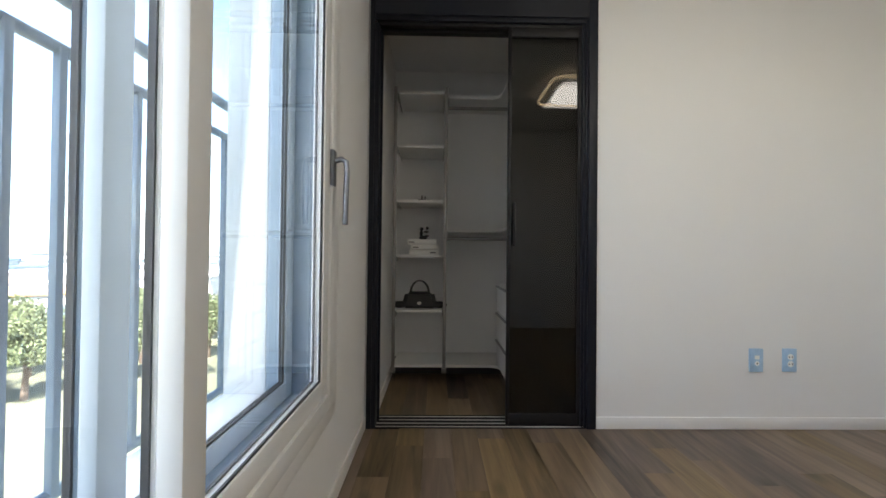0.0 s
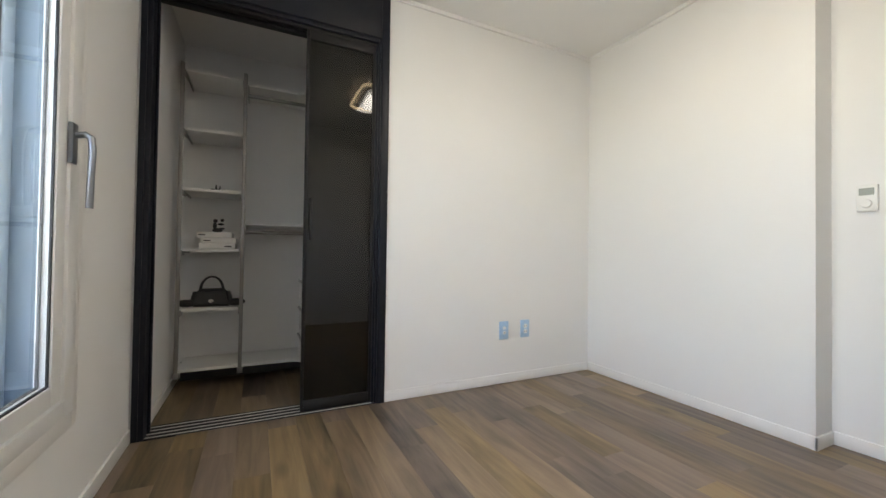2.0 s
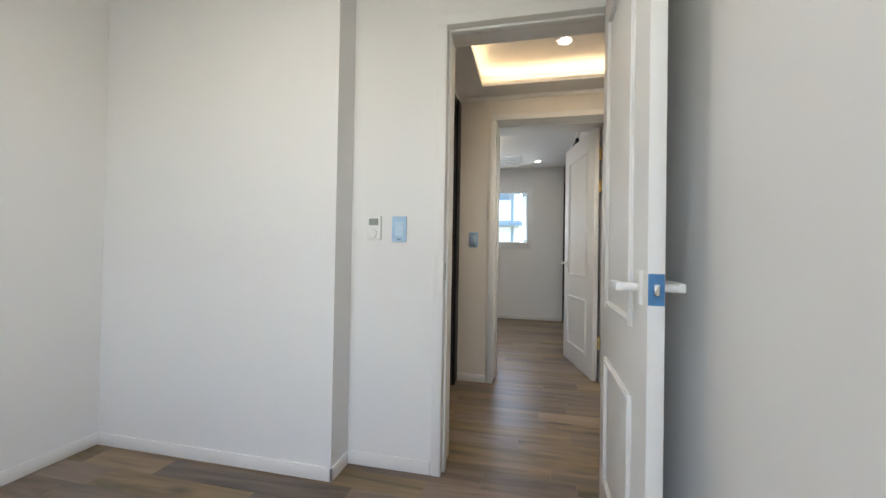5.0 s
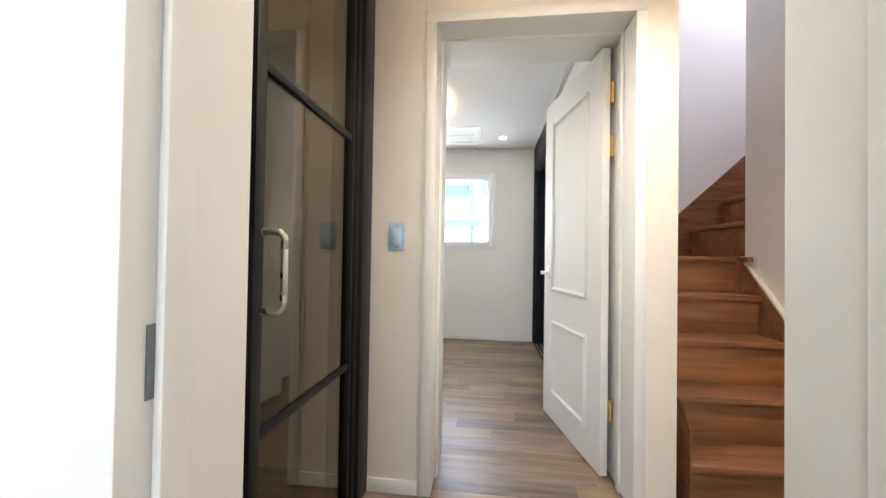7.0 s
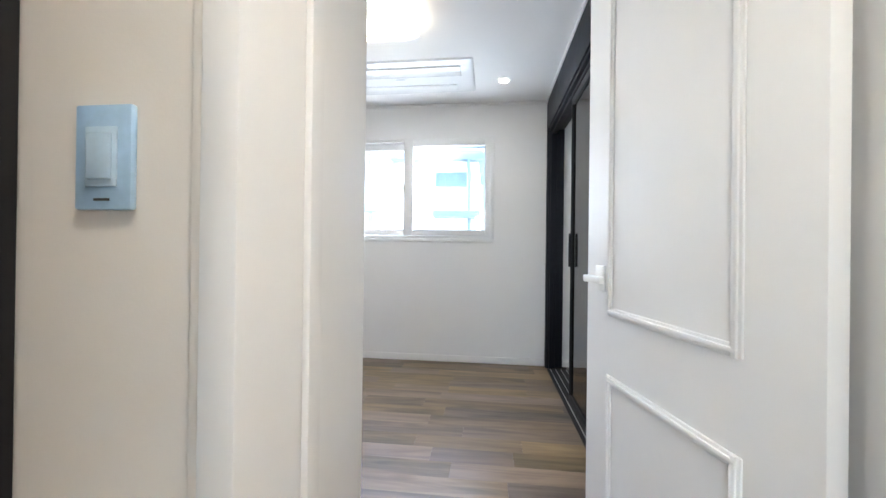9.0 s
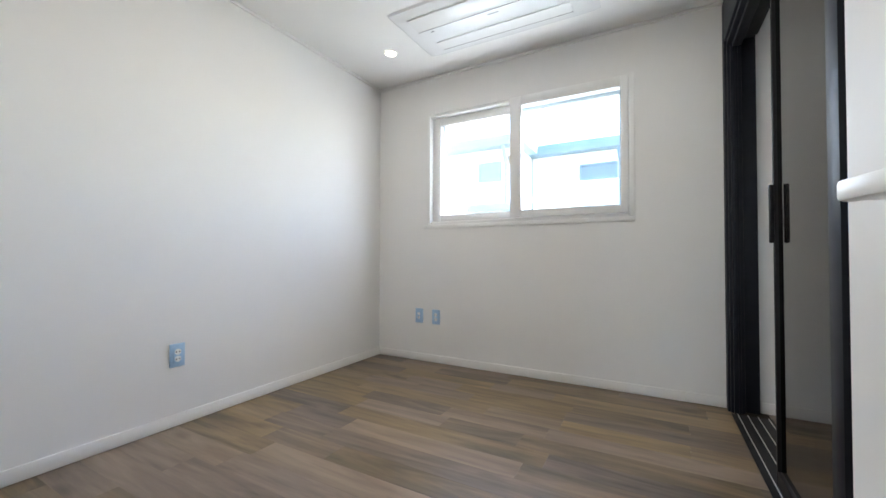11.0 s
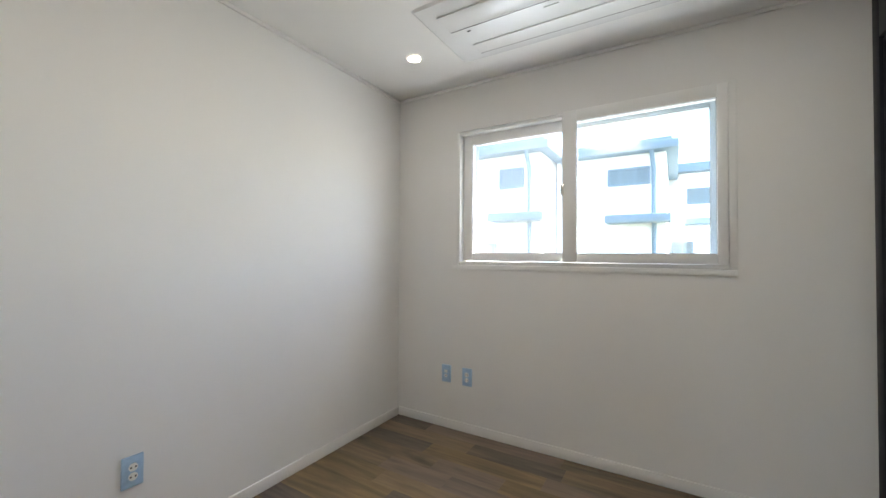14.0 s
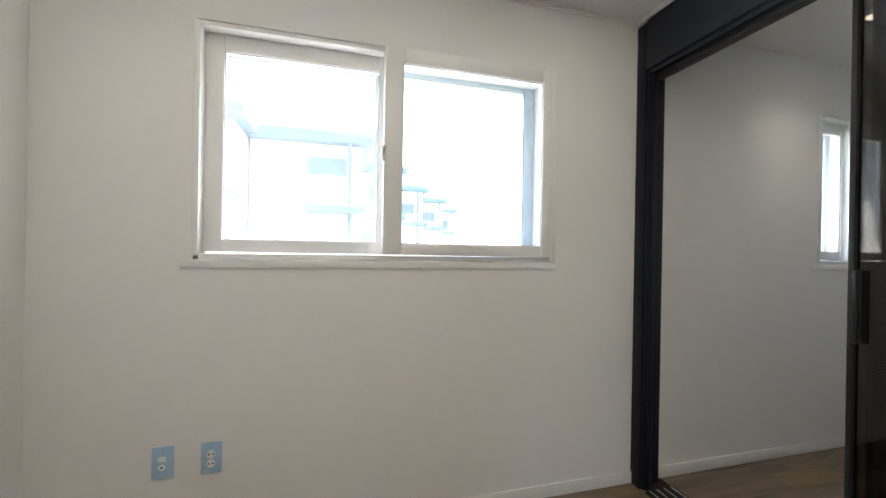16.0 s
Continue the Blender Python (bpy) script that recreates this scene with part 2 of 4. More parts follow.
M_TRUNK = mat("bark", (0.10, 0.07, 0.05), 0.9, var=0.2, scale=4)
M_TOWN = mat("pale_concrete", (0.55, 0.54, 0.52), 0.85, var=0.08, scale=0.3)
M_TOWNROOF = mat("orange_roof", (0.45, 0.24, 0.12), 0.8, var=0.1, scale=0.4)

# ---- builders ----


def box(bm, lo, hi, bevel=0.0, m=None):
    """Adds a box between two corners, bevelled if asked, turned by m."""
    lo, hi = [min(a, b) for a, b in zip(lo, hi)], [max(a, b) for a, b in zip(lo, hi)]
    r = bmesh.ops.create_cube(bm, size=1.0)
    vs = r["verts"]
    for v in vs:
        v.co = Vector([(lo[i] + hi[i]) / 2 + v.co[i] * (hi[i] - lo[i]) for i in range(3)])
    if bevel > 0:
        es = list({e for v in vs for e in v.link_edges})
        r = bmesh.ops.bevel(bm, geom=es, offset=bevel, segments=2, affect="EDGES", profile=0.5)
        vs = list({v for f in r["faces"] for v in f.verts} | {v for v in vs if v.is_valid})
    if m is not None:
        for v in vs:
            v.co = m @ v.co
    return bm


def cyl(bm, a, b, r1, r2=None, seg=20):
    a, b = Vector(a), Vector(b)
    q = (b - a).to_track_quat("Z", "Y").to_matrix().to_4x4()
    bmesh.ops.create_cone(bm, cap_ends=True, segments=seg, radius1=r1, radius2=r1 if r2 is None else r2,
                          depth=(b - a).length, matrix=Matrix.Translation((a + b) / 2) @ q)
    return bm


def tube(bm, pts, r, seg=18):
    """A round bar along a line of points."""
    pts = [Vector(p) for p in pts]
    rings = []
    for i, p in enumerate(pts):
        d = (pts[min(i + 1, len(pts) - 1)] - pts[max(i - 1, 0)]).normalized()
        u = d.orthogonal().normalized() if not rings else (rings[-1][1] - d * rings[-1][1].dot(d)).normalized()
        w = d.cross(u)
        rings.append(([bm.verts.new(p + (u * math.cos(k * 2 * math.pi / seg) + w * math.sin(k * 2 * math.pi / seg)) * r) for k in range(seg)], u))
    for (a, _), (b, _) in zip(rings, rings[1:]):
        for k in range(seg):
            bm.faces.new((a[k], a[(k + 1) % seg], b[(k + 1) % seg], b[k]))
    bm.faces.new(rings[0][0][::-1])
    bm.faces.new(rings[-1][0])
    return bm


def extrude_poly(bm, pts, z0, z1):
    """A prism over a polygon in x, y."""
    a = [bm.verts.new((x, y, z0)) for x, y in pts]
    b = [bm.verts.new((x, y, z1)) for x, y in pts]
    n = len(pts)
    for i in range(n):
        bm.faces.new((a[i], a[(i + 1) % n], b[(i + 1) % n], b[i]))
    bm.faces.new(a[::-1])
    bm.faces.new(b)
    bmesh.ops.recalc_face_normals(bm, faces=bm.faces[:])
    return bm


def smooth(me, angle=24):
    for p in me.polygons:
        p.use_smooth = True
    me.set_sharp_from_angle(angle=radians(angle))


def part(name, bm, material, parent=None, label=""):
    me = bpy.data.meshes.new(name)
    bm.to_mesh(me)
    bm.free()
    smooth(me)
    me.materials.append(material)
    ob = new(name, me)
    if parent is not None:
        ob.parent = parent
    return tagged(ob, label)


def B(lo, hi, bevel=0.0):
    return box(bmesh.new(), lo, hi, bevel)


def boxes(*pairs, bevel=0.0):
    bm = bmesh.new()
    for lo, hi in pairs:
        box(bm, lo, hi, bevel)
    return bm


def thing(name, label, category, at=(0, 0, 0), rz=0, group="", kind=""):
    e = new(name)
    e.matrix_basis = pose(*at, 0, 0, rz)
    e.empty_display_size = 0.1
    return tagged(e, label, category, group, kind)


def structure(name, bm, material, label):
    return tagged(part(name, bm, material), label, "", "", "structure")


# ---- plan ----
H = 2.40            # ceiling
AW, AE, AE2, AN, AS = 0.70, 3.50, 3.66, 0.0, -2.605   # bedroom with the tall window
HW, HE, HN, HS = 3.84, 4.993, -1.60, -3.66            # hall
HH = 2.29           # lower hall ceiling
BW, BE, BN, BS = 5.385, 8.15, -0.15, -2.725            # room with the small window
DA0, DA1, DTOP = -1.80, -2.53, 2.085                   # first door opening
DB0, DB1 = -1.915, -2.755                              # second door opening

# bedroom walls
structure("wall_north", boxes(((1.885, 0, 0), (3.9, 0.14, H)), ), M_WALL, "plain white papered wall beside the closet")
structure("wall_east", boxes(((AE, -1.335, 0), (HW, 0, H)), ((AE2, DA0 + 0.04, 0), (HW, -1.335, H)),
                             ((AE2, AS - 0.2, 0), (HW, DA1 - 0.04, H)), ((AE2, DA1 - 0.04, DTOP + 0.04), (HW, DA0 + 0.04, H))),
          M_WALL, "white papered wall with a shallow step and a doorway")
structure("wall_south", boxes(((0.40, AS - 0.14, 0), (AE2, AS, H))), M_WALL, "plain white papered wall behind the open door")
W0, W1, WZ0, WZ1 = -0.635, -2.30, 0.375, 2.16
structure("wall_west", boxes(((0.36, W0, 0), (AW, 1.1, H)), ((0.36, AS, 0), (AW, W1, H)),
                             ((0.36, W1, 0), (AW, W0, WZ0)), ((0.36, W1, WZ1), (AW, W0, H))), M_WALL,
          "white papered outer wall around the tall window")
structure("ceiling_bedroom", boxes(((0.36, AS - 0.14, H), (HW, 0.14, H + 0.12))), M_CEIL, "white papered bedroom ceiling")
# closet behind the north wall
structure("wall_closet", boxes(((0.70, 0.95, 0), (2.4, 1.1, H)), ((2.3, 0.14, 0), (2.4, 0.95, H))), M_WALL, "white wall inside the dim closet")
structure("wall_closet_side", boxes(((0.70, 0.0, 0), (0.735, 0.95, H))), M_WALL, "white side wall of the dim closet")
structure("ceiling_closet", boxes(((0.70, 0.14, 2.28), (2.4, 1.1, 2.40))), M_CEIL, "white closet ceiling")

# hall walls
structure("wall_hall_north", boxes(((HW, HN, 2.235), (HE, HN + 0.12, H)), ((HW, HN, 0), (3.90, HN + 0.12, 2.235))), M_HALLWALL, "ivory wall above the dark glass door")
structure("wall_hall_east", boxes(((HE, DB0 + 0.04, 0), (BW, HN + 0.3, H)), ((HE, DB1 - 0.04, DTOP + 0.025), (BW, DB0 + 0.04, H)),
                                  ((HE, -2.926, 0), (BW, DB1 - 0.04, H))), M_HALLWALL, "ivory hall wall with a doorway")
structure("wall_hall_west", boxes(((HW - 0.1, HS, 0), (HW, AS - 0.2, H))), M_HALLWALL, "ivory hall wall")
structure("wall_stair_south", boxes(((HW, HS - 0.12, 0), (5.78, HS, 4.2)), ((5.66, -5.2, 0), (5.78, HS - 0.12, 4.2)), ((5.78, HS - 0.02, 0), (6.45, HS, 1.04))), M_HALLWALL, "ivory wall beside the wooden staircase")
structure("wall_stair_north", boxes(((BW, -2.98, 0), (6.55, -2.86, 4.2)), ((HE, -2.94, H), (BW, -2.86, 4.2))), M_WALL, "white wall over the staircase")
structure("wall_stair_east", boxes(((6.45, -5.2, 0), (6.55, -2.98, 4.2)), ((5.78, -5.2, 0), (6.45, -5.1, 4.2))), M_WALL, "white wall at the turn of the staircase")
structure("wall_stair_upper", boxes(((HE - 0.05, HS, H + 0.15), (HE + 0.05, -2.94, 4.2))), M_WALL, "white wall over the stair opening")
# foyer behind the dark glass door
structure("wall_foyer", boxes(((3.8, -0.5, 0), (5.25, -0.4, H)), ((3.76, -1.48, 0), (3.84, -0.5, H)), ((5.1, -1.4, 0), (5.2, -0.5, H))), M_HALLWALL, "dim ivory wall behind the glass door")
structure("ceiling_foyer", boxes(((3.76, -1.48, H), (5.2, -0.4, H + 0.1))), M_CEIL, "white foyer ceiling")

# room with the small window
VY0, VY1, VZ0, VZ1 = -0.665, -2.205, 1.140, 2.075
UY0, UY1 = -4.055, -4.72
structure("wall_room_north", boxes(((HE + 0.3, BN, 0), (BE + 0.3, BN + 0.15, H))), M_WALL, "plain white papered wall with one socket")
structure("wall_room_west", boxes(((BW - 0.12, HN + 0.3, 0), (BW, BN, H))), M_WALL, "white papered wall beside the doorway")
structure("wall_room_east", boxes(((BE, VY0, 0), (BE + 0.3, BN, H)), ((BE, VY1, 0), (BE + 0.3, VY0, VZ0)), ((BE, VY1, VZ1), (BE + 0.3, VY0, H)),
                                  ((BE, UY0, 0), (BE + 0.3, VY1, H)), ((BE, UY1, 0), (BE + 0.3, UY0, VZ0)), ((BE, UY1, VZ1), (BE + 0.3, UY0, H)),
                                  ((BE, -5.1, 0), (BE + 0.3, UY1, H))), M_WALL, "white papered outer wall around the sliding window")
structure("ceiling_room", boxes(((BW - 0.12, BS - 0.1, H), (BE + 0.3, BN + 0.15, H + 0.12))), M_CEIL, "white papered ceiling with downlights")
structure("wall_room_south", boxes(((BW, BS - 0.10, 0), (6.55, BS, H))), M_WALL, "white wall beside the dressing closet")
structure("wall_dressing", boxes(((6.9, -5.1, 0), (8.15, -5.0, H)), ((6.85, -5.1, 0), (6.95, -3.0, H))), M_WALL, "white wall of the dressing closet")
structure("ceiling_dressing", boxes(((6.5, -5.1, H), (8.45, BS - 0.1, H + 0.1))), M_CEIL, "white ceiling of the dressing closet")

# hall ceiling: lower ring round a lit recess
cx0, cx1, cy0, cy1 = 4.02, 4.80, -1.82, -3.3
structure("ceiling_hall", boxes(((HW, cy0, HH), (HE, HN, HH + 0.03)), ((HW, HS, HH), (HE, cy1, HH + 0.03)),
                                ((HW, cy1, HH), (cx0, cy0, HH + 0.03)), ((cx1, cy1, HH), (HE, cy0, HH + 0.03)),
                                ((HW, HS, HH + 0.13), (HE, HN, HH + 0.2)),
                                ((HW, HS, HH + 0.03), (HW + 0.02, HN, HH + 0.13)), ((HE - 0.02, HS, HH + 0.03), (HE, HN, HH + 0.13)),
                                ((HW, HN - 0.02, HH + 0.03), (HE, HN, HH + 0.13)), ((HW, HS, HH + 0.03), (HE, HS + 0.02, HH + 0.13))),
          M_CEIL, "white tray ceiling with a glowing cove")
cove = thing("cove_light", "warm glowing strip light hidden in the hall ceiling cove", "cove light", (0, 0, 0))
for lo, hi in (((cx1 + 0.05, cy1, HH + 0.034), (cx1 + 0.07, cy0, HH + 0.046)), ((cx0 - 0.07, cy1, HH + 0.034), (cx0 - 0.05, cy0, HH + 0.046)),
               ((cx0, cy0 + 0.05, HH + 0.034), (cx1, cy0 + 0.07, HH + 0.046)), ((cx0, cy1 - 0.07, HH + 0.034), (cx1, cy1 - 0.05, HH + 0.046))):
    part("led_strip", B(lo, hi, 0.002), M_LEDWARM, cove)

# outer shell over the stair
structure("ceiling_stair", boxes(((HW, -5.2, 4.2), (6.55, -2.86, 4.3))), M_CEIL, "white ceiling over the staircase")

# cornice and baseboards


def run_x(name, x0, x1, y, side, z0, z1, d, material, label):
    """A moulding along x on a wall at y, standing out to side."""
    return structure(name, B((x0, y, z0), (x1, y + side * d, z1), 0.002), material, label)


def run_y(name, y0, y1, x, side, z0, z1, d, material, label):
    return structure(name, B((x, y0, z0), (x + side * d, y1, z1), 0.002), material, label)


BB, BD = 0.062, 0.010
L = "low white baseboard along the wall"
run_x("baseboard", 1.885, AE, AN, -1, 0.001, BB, BD, M_TRIM, L)
run_y("baseboard", -1.335 - BD, AN - BD, AE, -1, 0.001, BB, BD, M_TRIM, L)
run_x("baseboard", AE - BD, AE2 - BD, -1.335, -1, 0.001, BB, BD, M_TRIM, L)
run_y("baseboard", DA0 + 0.05, -1.335 - BD, AE2, -1, 0.001, BB, BD, M_TRIM, L)
run_y("baseboard", AS, -0.005, AW, 1, 0.001, BB, BD, M_TRIM, L)
run_x("baseboard", AW + BD, AE2, AS, 1, 0.001, BB, BD, M_TRIM, L)
run_y("baseboard", 0.10, 0.95, 0.735, 1, 0.001, BB, BD, M_TRIM, L)
run_y("baseboard", DB0 + 0.0605, HN, HE, -1, 0.001, BB, BD, M_TRIM, L)
run_x("baseboard", BW, BE, BN, -1, 0.001, BB, BD, M_TRIM, L)
run_y("baseboard", BS, BN - BD, BE, -1, 0.001, BB, BD, M_TRIM, L)
run_y("baseboard", -5.0, BS - 0.13, BE, -1, 0.001, BB, BD, M_TRIM, L)
run_y("baseboard", DB0 + 0.0625, BN - BD, BW, 1, 0.001, BB, BD, M_TRIM, L)
run_x("baseboard", 7.0, BE - BD, -5.0, 1, 0.001, BB, BD, M_TRIM, L)
L = "slim white ceiling moulding"
CZ, CD = H - 0.028, 0.014
run_x("trim", 1.89, AE, AN, -1, CZ, H - 0.001, CD, M_TRIM, L)
run_y("trim", -1.335 - CD, AN - CD, AE, -1, CZ, H - 0.001, CD, M_TRIM, L)
run_x("trim", AE - CD, AE2 - CD, -1.335, -1, CZ, H - 0.001, CD, M_TRIM, L)
run_y("trim", AS, -1.335 - CD, AE2, -1, CZ, H - 0.001, CD, M_TRIM, L)
run_y("trim", AS, -0.03, AW, 1, CZ, H - 0.001, CD, M_TRIM, L)
run_x("trim", AW + CD, AE2 - CD, AS, 1, CZ, H - 0.001, CD, M_TRIM, L)
run_x("trim", BW, BE, BN, -1, H - 0.02, H - 0.001, CD, M_TRIM, L)
run_y("trim", BS + 0.03, BN - CD, BE, -1, H - 0.02, H - 0.001, CD, M_TRIM, L)
run_y("trim", BS + 0.03, BN - CD, BW, 1, H - 0.02, H - 0.001, CD, M_TRIM, L)
run_x("trim", 6.0, BE - CD, BS + 0.03, 1, H - 0.02, H - 0.001, CD, M_TRIM, L)
run_y("trim", -2.94, HN, HE, -1, HH - 0.03, HH - 0.001, CD, M_TRIM, L)
run_y("trim", HS, HN, HW, 1, HH - 0.03, HH - 0.001, CD, M_TRIM, L)
run_x("trim", HW + CD, HE - CD, HN, -1, HH - 0.03, HH - 0.001, CD, M_TRIM, L)

# door linings: jambs, head, casings on both faces


def door_frame(name, x0, x1, y0, y1, top, label):
    """Lining of an opening through a wall between x0 and x1, from y0 (north) down to y1."""
    e = thing(name, label, "door frame", (0, 0, 0), kind="structure")
    c, t = 0.045, 0.012
    part("jamb", B((x0 - t, y0, 0.001), (x1 + t, y0 + c, top), 0.003), M_DOOR, e)
    part("jamb", B((x0 - t, y1 - c, 0.001), (x1 + t, y1, top), 0.003), M_DOOR, e)
    part("head", B((x0 - t, y1 - c, top), (x1 + t, y0 + c, top + c), 0.003), M_DOOR, e)
    xm = (x0 + x1) / 2
    part("stop", B((xm - 0.06, y0 - 0.012, 0.001), (xm - 0.02, y0 - 0.0005, top - 0.012), 0.002), M_DOOR, e)
    part("stop", B((xm - 0.06, y1 + 0.0005, 0.001), (xm - 0.02, y1 + 0.012, top - 0.012), 0.002), M_DOOR, e)
    part("stop", B((xm - 0.06, y1, top - 0.012), (xm - 0.02, y0, top - 0.0005), 0.002), M_DOOR, e)
    return e


fa = door_frame("door_frame", AE2, HW, DA0, DA1, DTOP, "white door frame of the bedroom doorway")
part("strike_plate", B((AE2 + 0.02, DA0 - 0.002, 0.90), (AE2 + 0.045, DA0 - 0.0002, 0.98)), M_HANDLE, fa, "small grey metal strike plate")
door_frame("door_frame", HE, BW, DB0, DB1, DTOP + 0.005, "white door frame between hall and room")
fb = thing("door_casing", "ivory flat casing round the room doorway", "door casing", kind="structure")
part("casing_room", B((BW + 0.0005, DB0 + 0.002, 0.001), (BW + 0.030, DB0 + 0.062, DTOP + 0.050), 0.003), M_DOOR, fb)
part("casing_side", B((HE - 0.006, DB0 + 0.0455, 0.001), (HE - 0.0005, DB0 + 0.060, HH - 0.03), 0.002), M_HALLWALL, fb)


def moulding(bm, x0, x1, z0, z1, y, side, w=0.028):
    """A raised frame on a door face at y."""
    for lo, hi in (((x0, z0), (x0 + w, z1)), ((x1 - w, z0), (x1, z1)), ((x0 + w, z0), (x1 - w, z0 + w)), ((x0 + w, z1 - w), (x1 - w, z1))):
        box(bm, (lo[0], y, lo[1]), (hi[0], y + side * 0.007, hi[1]), 0.003)
        i = 0.008
        box(bm, (lo[0] + i if hi[0] - lo[0] <= w + 1e-6 else lo[0] - w + i, y + side * 0.004, lo[1] + i if hi[1] - lo[1] <= w + 1e-6 else lo[1]),
            (hi[0] - i if hi[0] - lo[0] <= w + 1e-6 else hi[0] + w - i, y + side * 0.012, hi[1] - i if hi[1] - lo[1] <= w + 1e-6 else hi[1]), 0.0025)
    return bm


def lever(parent, x, y, side, z, toward):
    """A white lever handle: plate, neck and lever."""
    h = part("door_handle", boxes(((x - 0.026, y, z - 0.042), (x + 0.026, y + side * 0.010, z + 0.042)), bevel=0.004), M_PLASTIC, parent, "white lever handle on a square plate")
    bm = bmesh.new()
    cyl(bm, (x, y + side * 0.01, z), (x, y + side * 0.05, z), 0.011)
    part("neck", bm, M_PLASTIC, h)
    bm = bmesh.new()
    box(bm, (x - 0.012 * toward, y + side * 0.04, z - 0.011), (x + toward * 0.100, y + side * 0.060, z + 0.012), 0.005)
    part("lever", bm, M_PLASTIC, h)
    return h


def door_leaf(name, label, hinge, rz, width, height, hinges, hs, backset=0.06):
    """A panelled leaf. Local x runs from the hinge to the free edge."""
    e = thing(name, label, "door", hinge, rz)
    part("leaf", B((0, -0.019, 0.008), (width, 0.019, height), 0.002), M_DOOR, e)
    a, b = 0.145, width - 0.145
    for side in (1, -1):
        part("upper_moulding", moulding(bmesh.new(), a, b, 0.835, height - 0.15, side * 0.019, side), M_DOOR, e)
        part("lower_moulding", moulding(bmesh.new(), a, b, 0.175, 0.648, side * 0.019, side), M_DOOR, e)
        lever(e, width - backset, side * 0.019, side, 0.95, -1)
    part("latch_plate", B((width - 0.0005, -0.0175, 0.912), (width + 0.0015, 0.0175, 0.986)), M_BLUEFILM_D, e, "latch plate under blue film")
    part("latch_bolt", B((width + 0.0015, -0.006, 0.935), (width + 0.010, 0.006, 0.962), 0.003), M_CHROME, e, "small silver latch bolt")
    for z in hinges:
        h = part("hinge", B((-0.003, hs * 0.0195, z - 0.05), (0.034, hs * 0.030, z + 0.05), 0.001), M_BRASS, e, "brass butterfly hinge")
        bm = bmesh.new()
        cyl(bm, (-0.006, hs * 0.028, z - 0.052), (-0.006, hs * 0.028, z + 0.052), 0.007, seg=14)
        part("pin", bm, M_BRASS, h)
    return e


door_leaf("panel_door", "open white panelled door with white lever handle", (AE2 - 0.03, DA1 + 0.03, 0), 178, 0.72, DTOP - 0.005, (0.29, 1.58, 1.88), 1)
door_leaf("panel_door", "open white panelled door on brass hinges", (5.25, -2.715, 0), 11.5, 0.795, DTOP - 0.005, (0.32, 1.60, 1.86), -1, 0.100)

# ---- floor planks last; subfloor here ----
FLOORS = (
    (structure("floor_bedroom", boxes(((0.36, AS - 0.14, -0.2), (AE2, 1.1, -0.006))), M_SUB, "brown-grey oak plank floor of the bedroom"),
     ((AW, AE2, AS, AN), (AW, 2.3, 0.155, 0.95))),
    (structure("floor_hall", boxes(((AE2, -5.2, -0.2), (BW, BN, -0.006))), M_SUB, "brown-grey oak plank floor of the hall"),
     ((AE2, HE, HS, HN), (HE, BW, DB1, DB0))),
    (structure("floor_room", boxes(((BW, -5.2, -0.2), (BE + 0.3, BN + 0.15, -0.006))), M_SUB, "brown-grey oak plank floor of the room"),
     ((BW, BE, BS, BN), (6.95, BE, -5.0, BS - 0.16))))

# ---- bedroom: tall double window and its balcony rail ----


def sash(parent, name, x0, x1, y0, y1, z0, z1, w, frame_mat, glass, gasket=True):
    """A framed pane in a plane of constant x; y0 is the northern end."""
    ya, yb = min(y0, y1), max(y0, y1)
    s = part(name, boxes(((x0, ya, z0), (x1, ya + w, z1)), ((x0, yb - w, z0), (x1, yb, z1)),
                         ((x0, ya + w, z0), (x1, yb - w, z0 + w)), ((x0, ya + w, z1 - w), (x1, yb - w, z1)), bevel=0.004), frame_mat, parent)
    xm = (x0 + x1) / 2
    p = part("pane", B((xm - 0.006, ya + w - 0.004, z0 + w - 0.004), (xm + 0.006, yb - w + 0.004, z1 - w + 0.004)), glass, s)
    p.visible_shadow = False
    if gasket:
        g = 0.005
        for xs in (x1 - 0.012, x0 + 0.006):
            part("gasket", boxes(((xs, ya + w - g, z0 + w), (xs + 0.006, ya + w + g, z1 - w)), ((xs, yb - w - g, z0 + w), (xs + 0.006, yb - w + g, z1 - w)),
                                 ((xs, ya + w + g, z0 + w - g), (xs + 0.006, yb - w - g, z0 + w + g)), ((xs, ya + w + g, z1 - w - g), (xs + 0.006, yb - w - g, z1 - w + g))), M_GASKET, s)
    return s


win = thing("window_1", "tall white double sliding window with a grey handle", "window", kind="structure")
fw = 0.055
for nm, xa, xb, mt in (("window_frame", 0.652, AW + 0.012, M_PVC), ("outer_frame", 0.500, 0.652, M_OUTFRAME), ("outer_reveal", 0.362, 0.4995, M_STUCCO)):
    part(nm, boxes(((xa, W0 - fw, WZ0), (xb, W0 + 0.012, WZ1)), ((xa, W1, WZ0), (xb, W1 + fw, WZ1)),
                   ((xa, W1 + fw, WZ0), (xb, W0 - fw, WZ0 + 0.05)), ((xa, W1 + fw, WZ1 - 0.05), (xb, W0 - fw, WZ1)), bevel=0.004), mt, win)
part("casing", boxes(((AW, W0 + 0.0125, WZ0 - 0.05), (AW + 0.008, W0 + 0.05, WZ1 + 0.04)), ((AW, W1 - 0.04, WZ0 - 0.05), (AW + 0.008, W0 + 0.012, WZ0 - 0.001)), bevel=0.002), M_TRIM, win)
sz0, sz1 = WZ0 + 0.05, WZ1 - 0.05
sash(win, "inner_sash", 0.665, AW + 0.004, W0 - fw, -1.415, sz0, sz1, 0.058, M_PVC, M_GLASS)
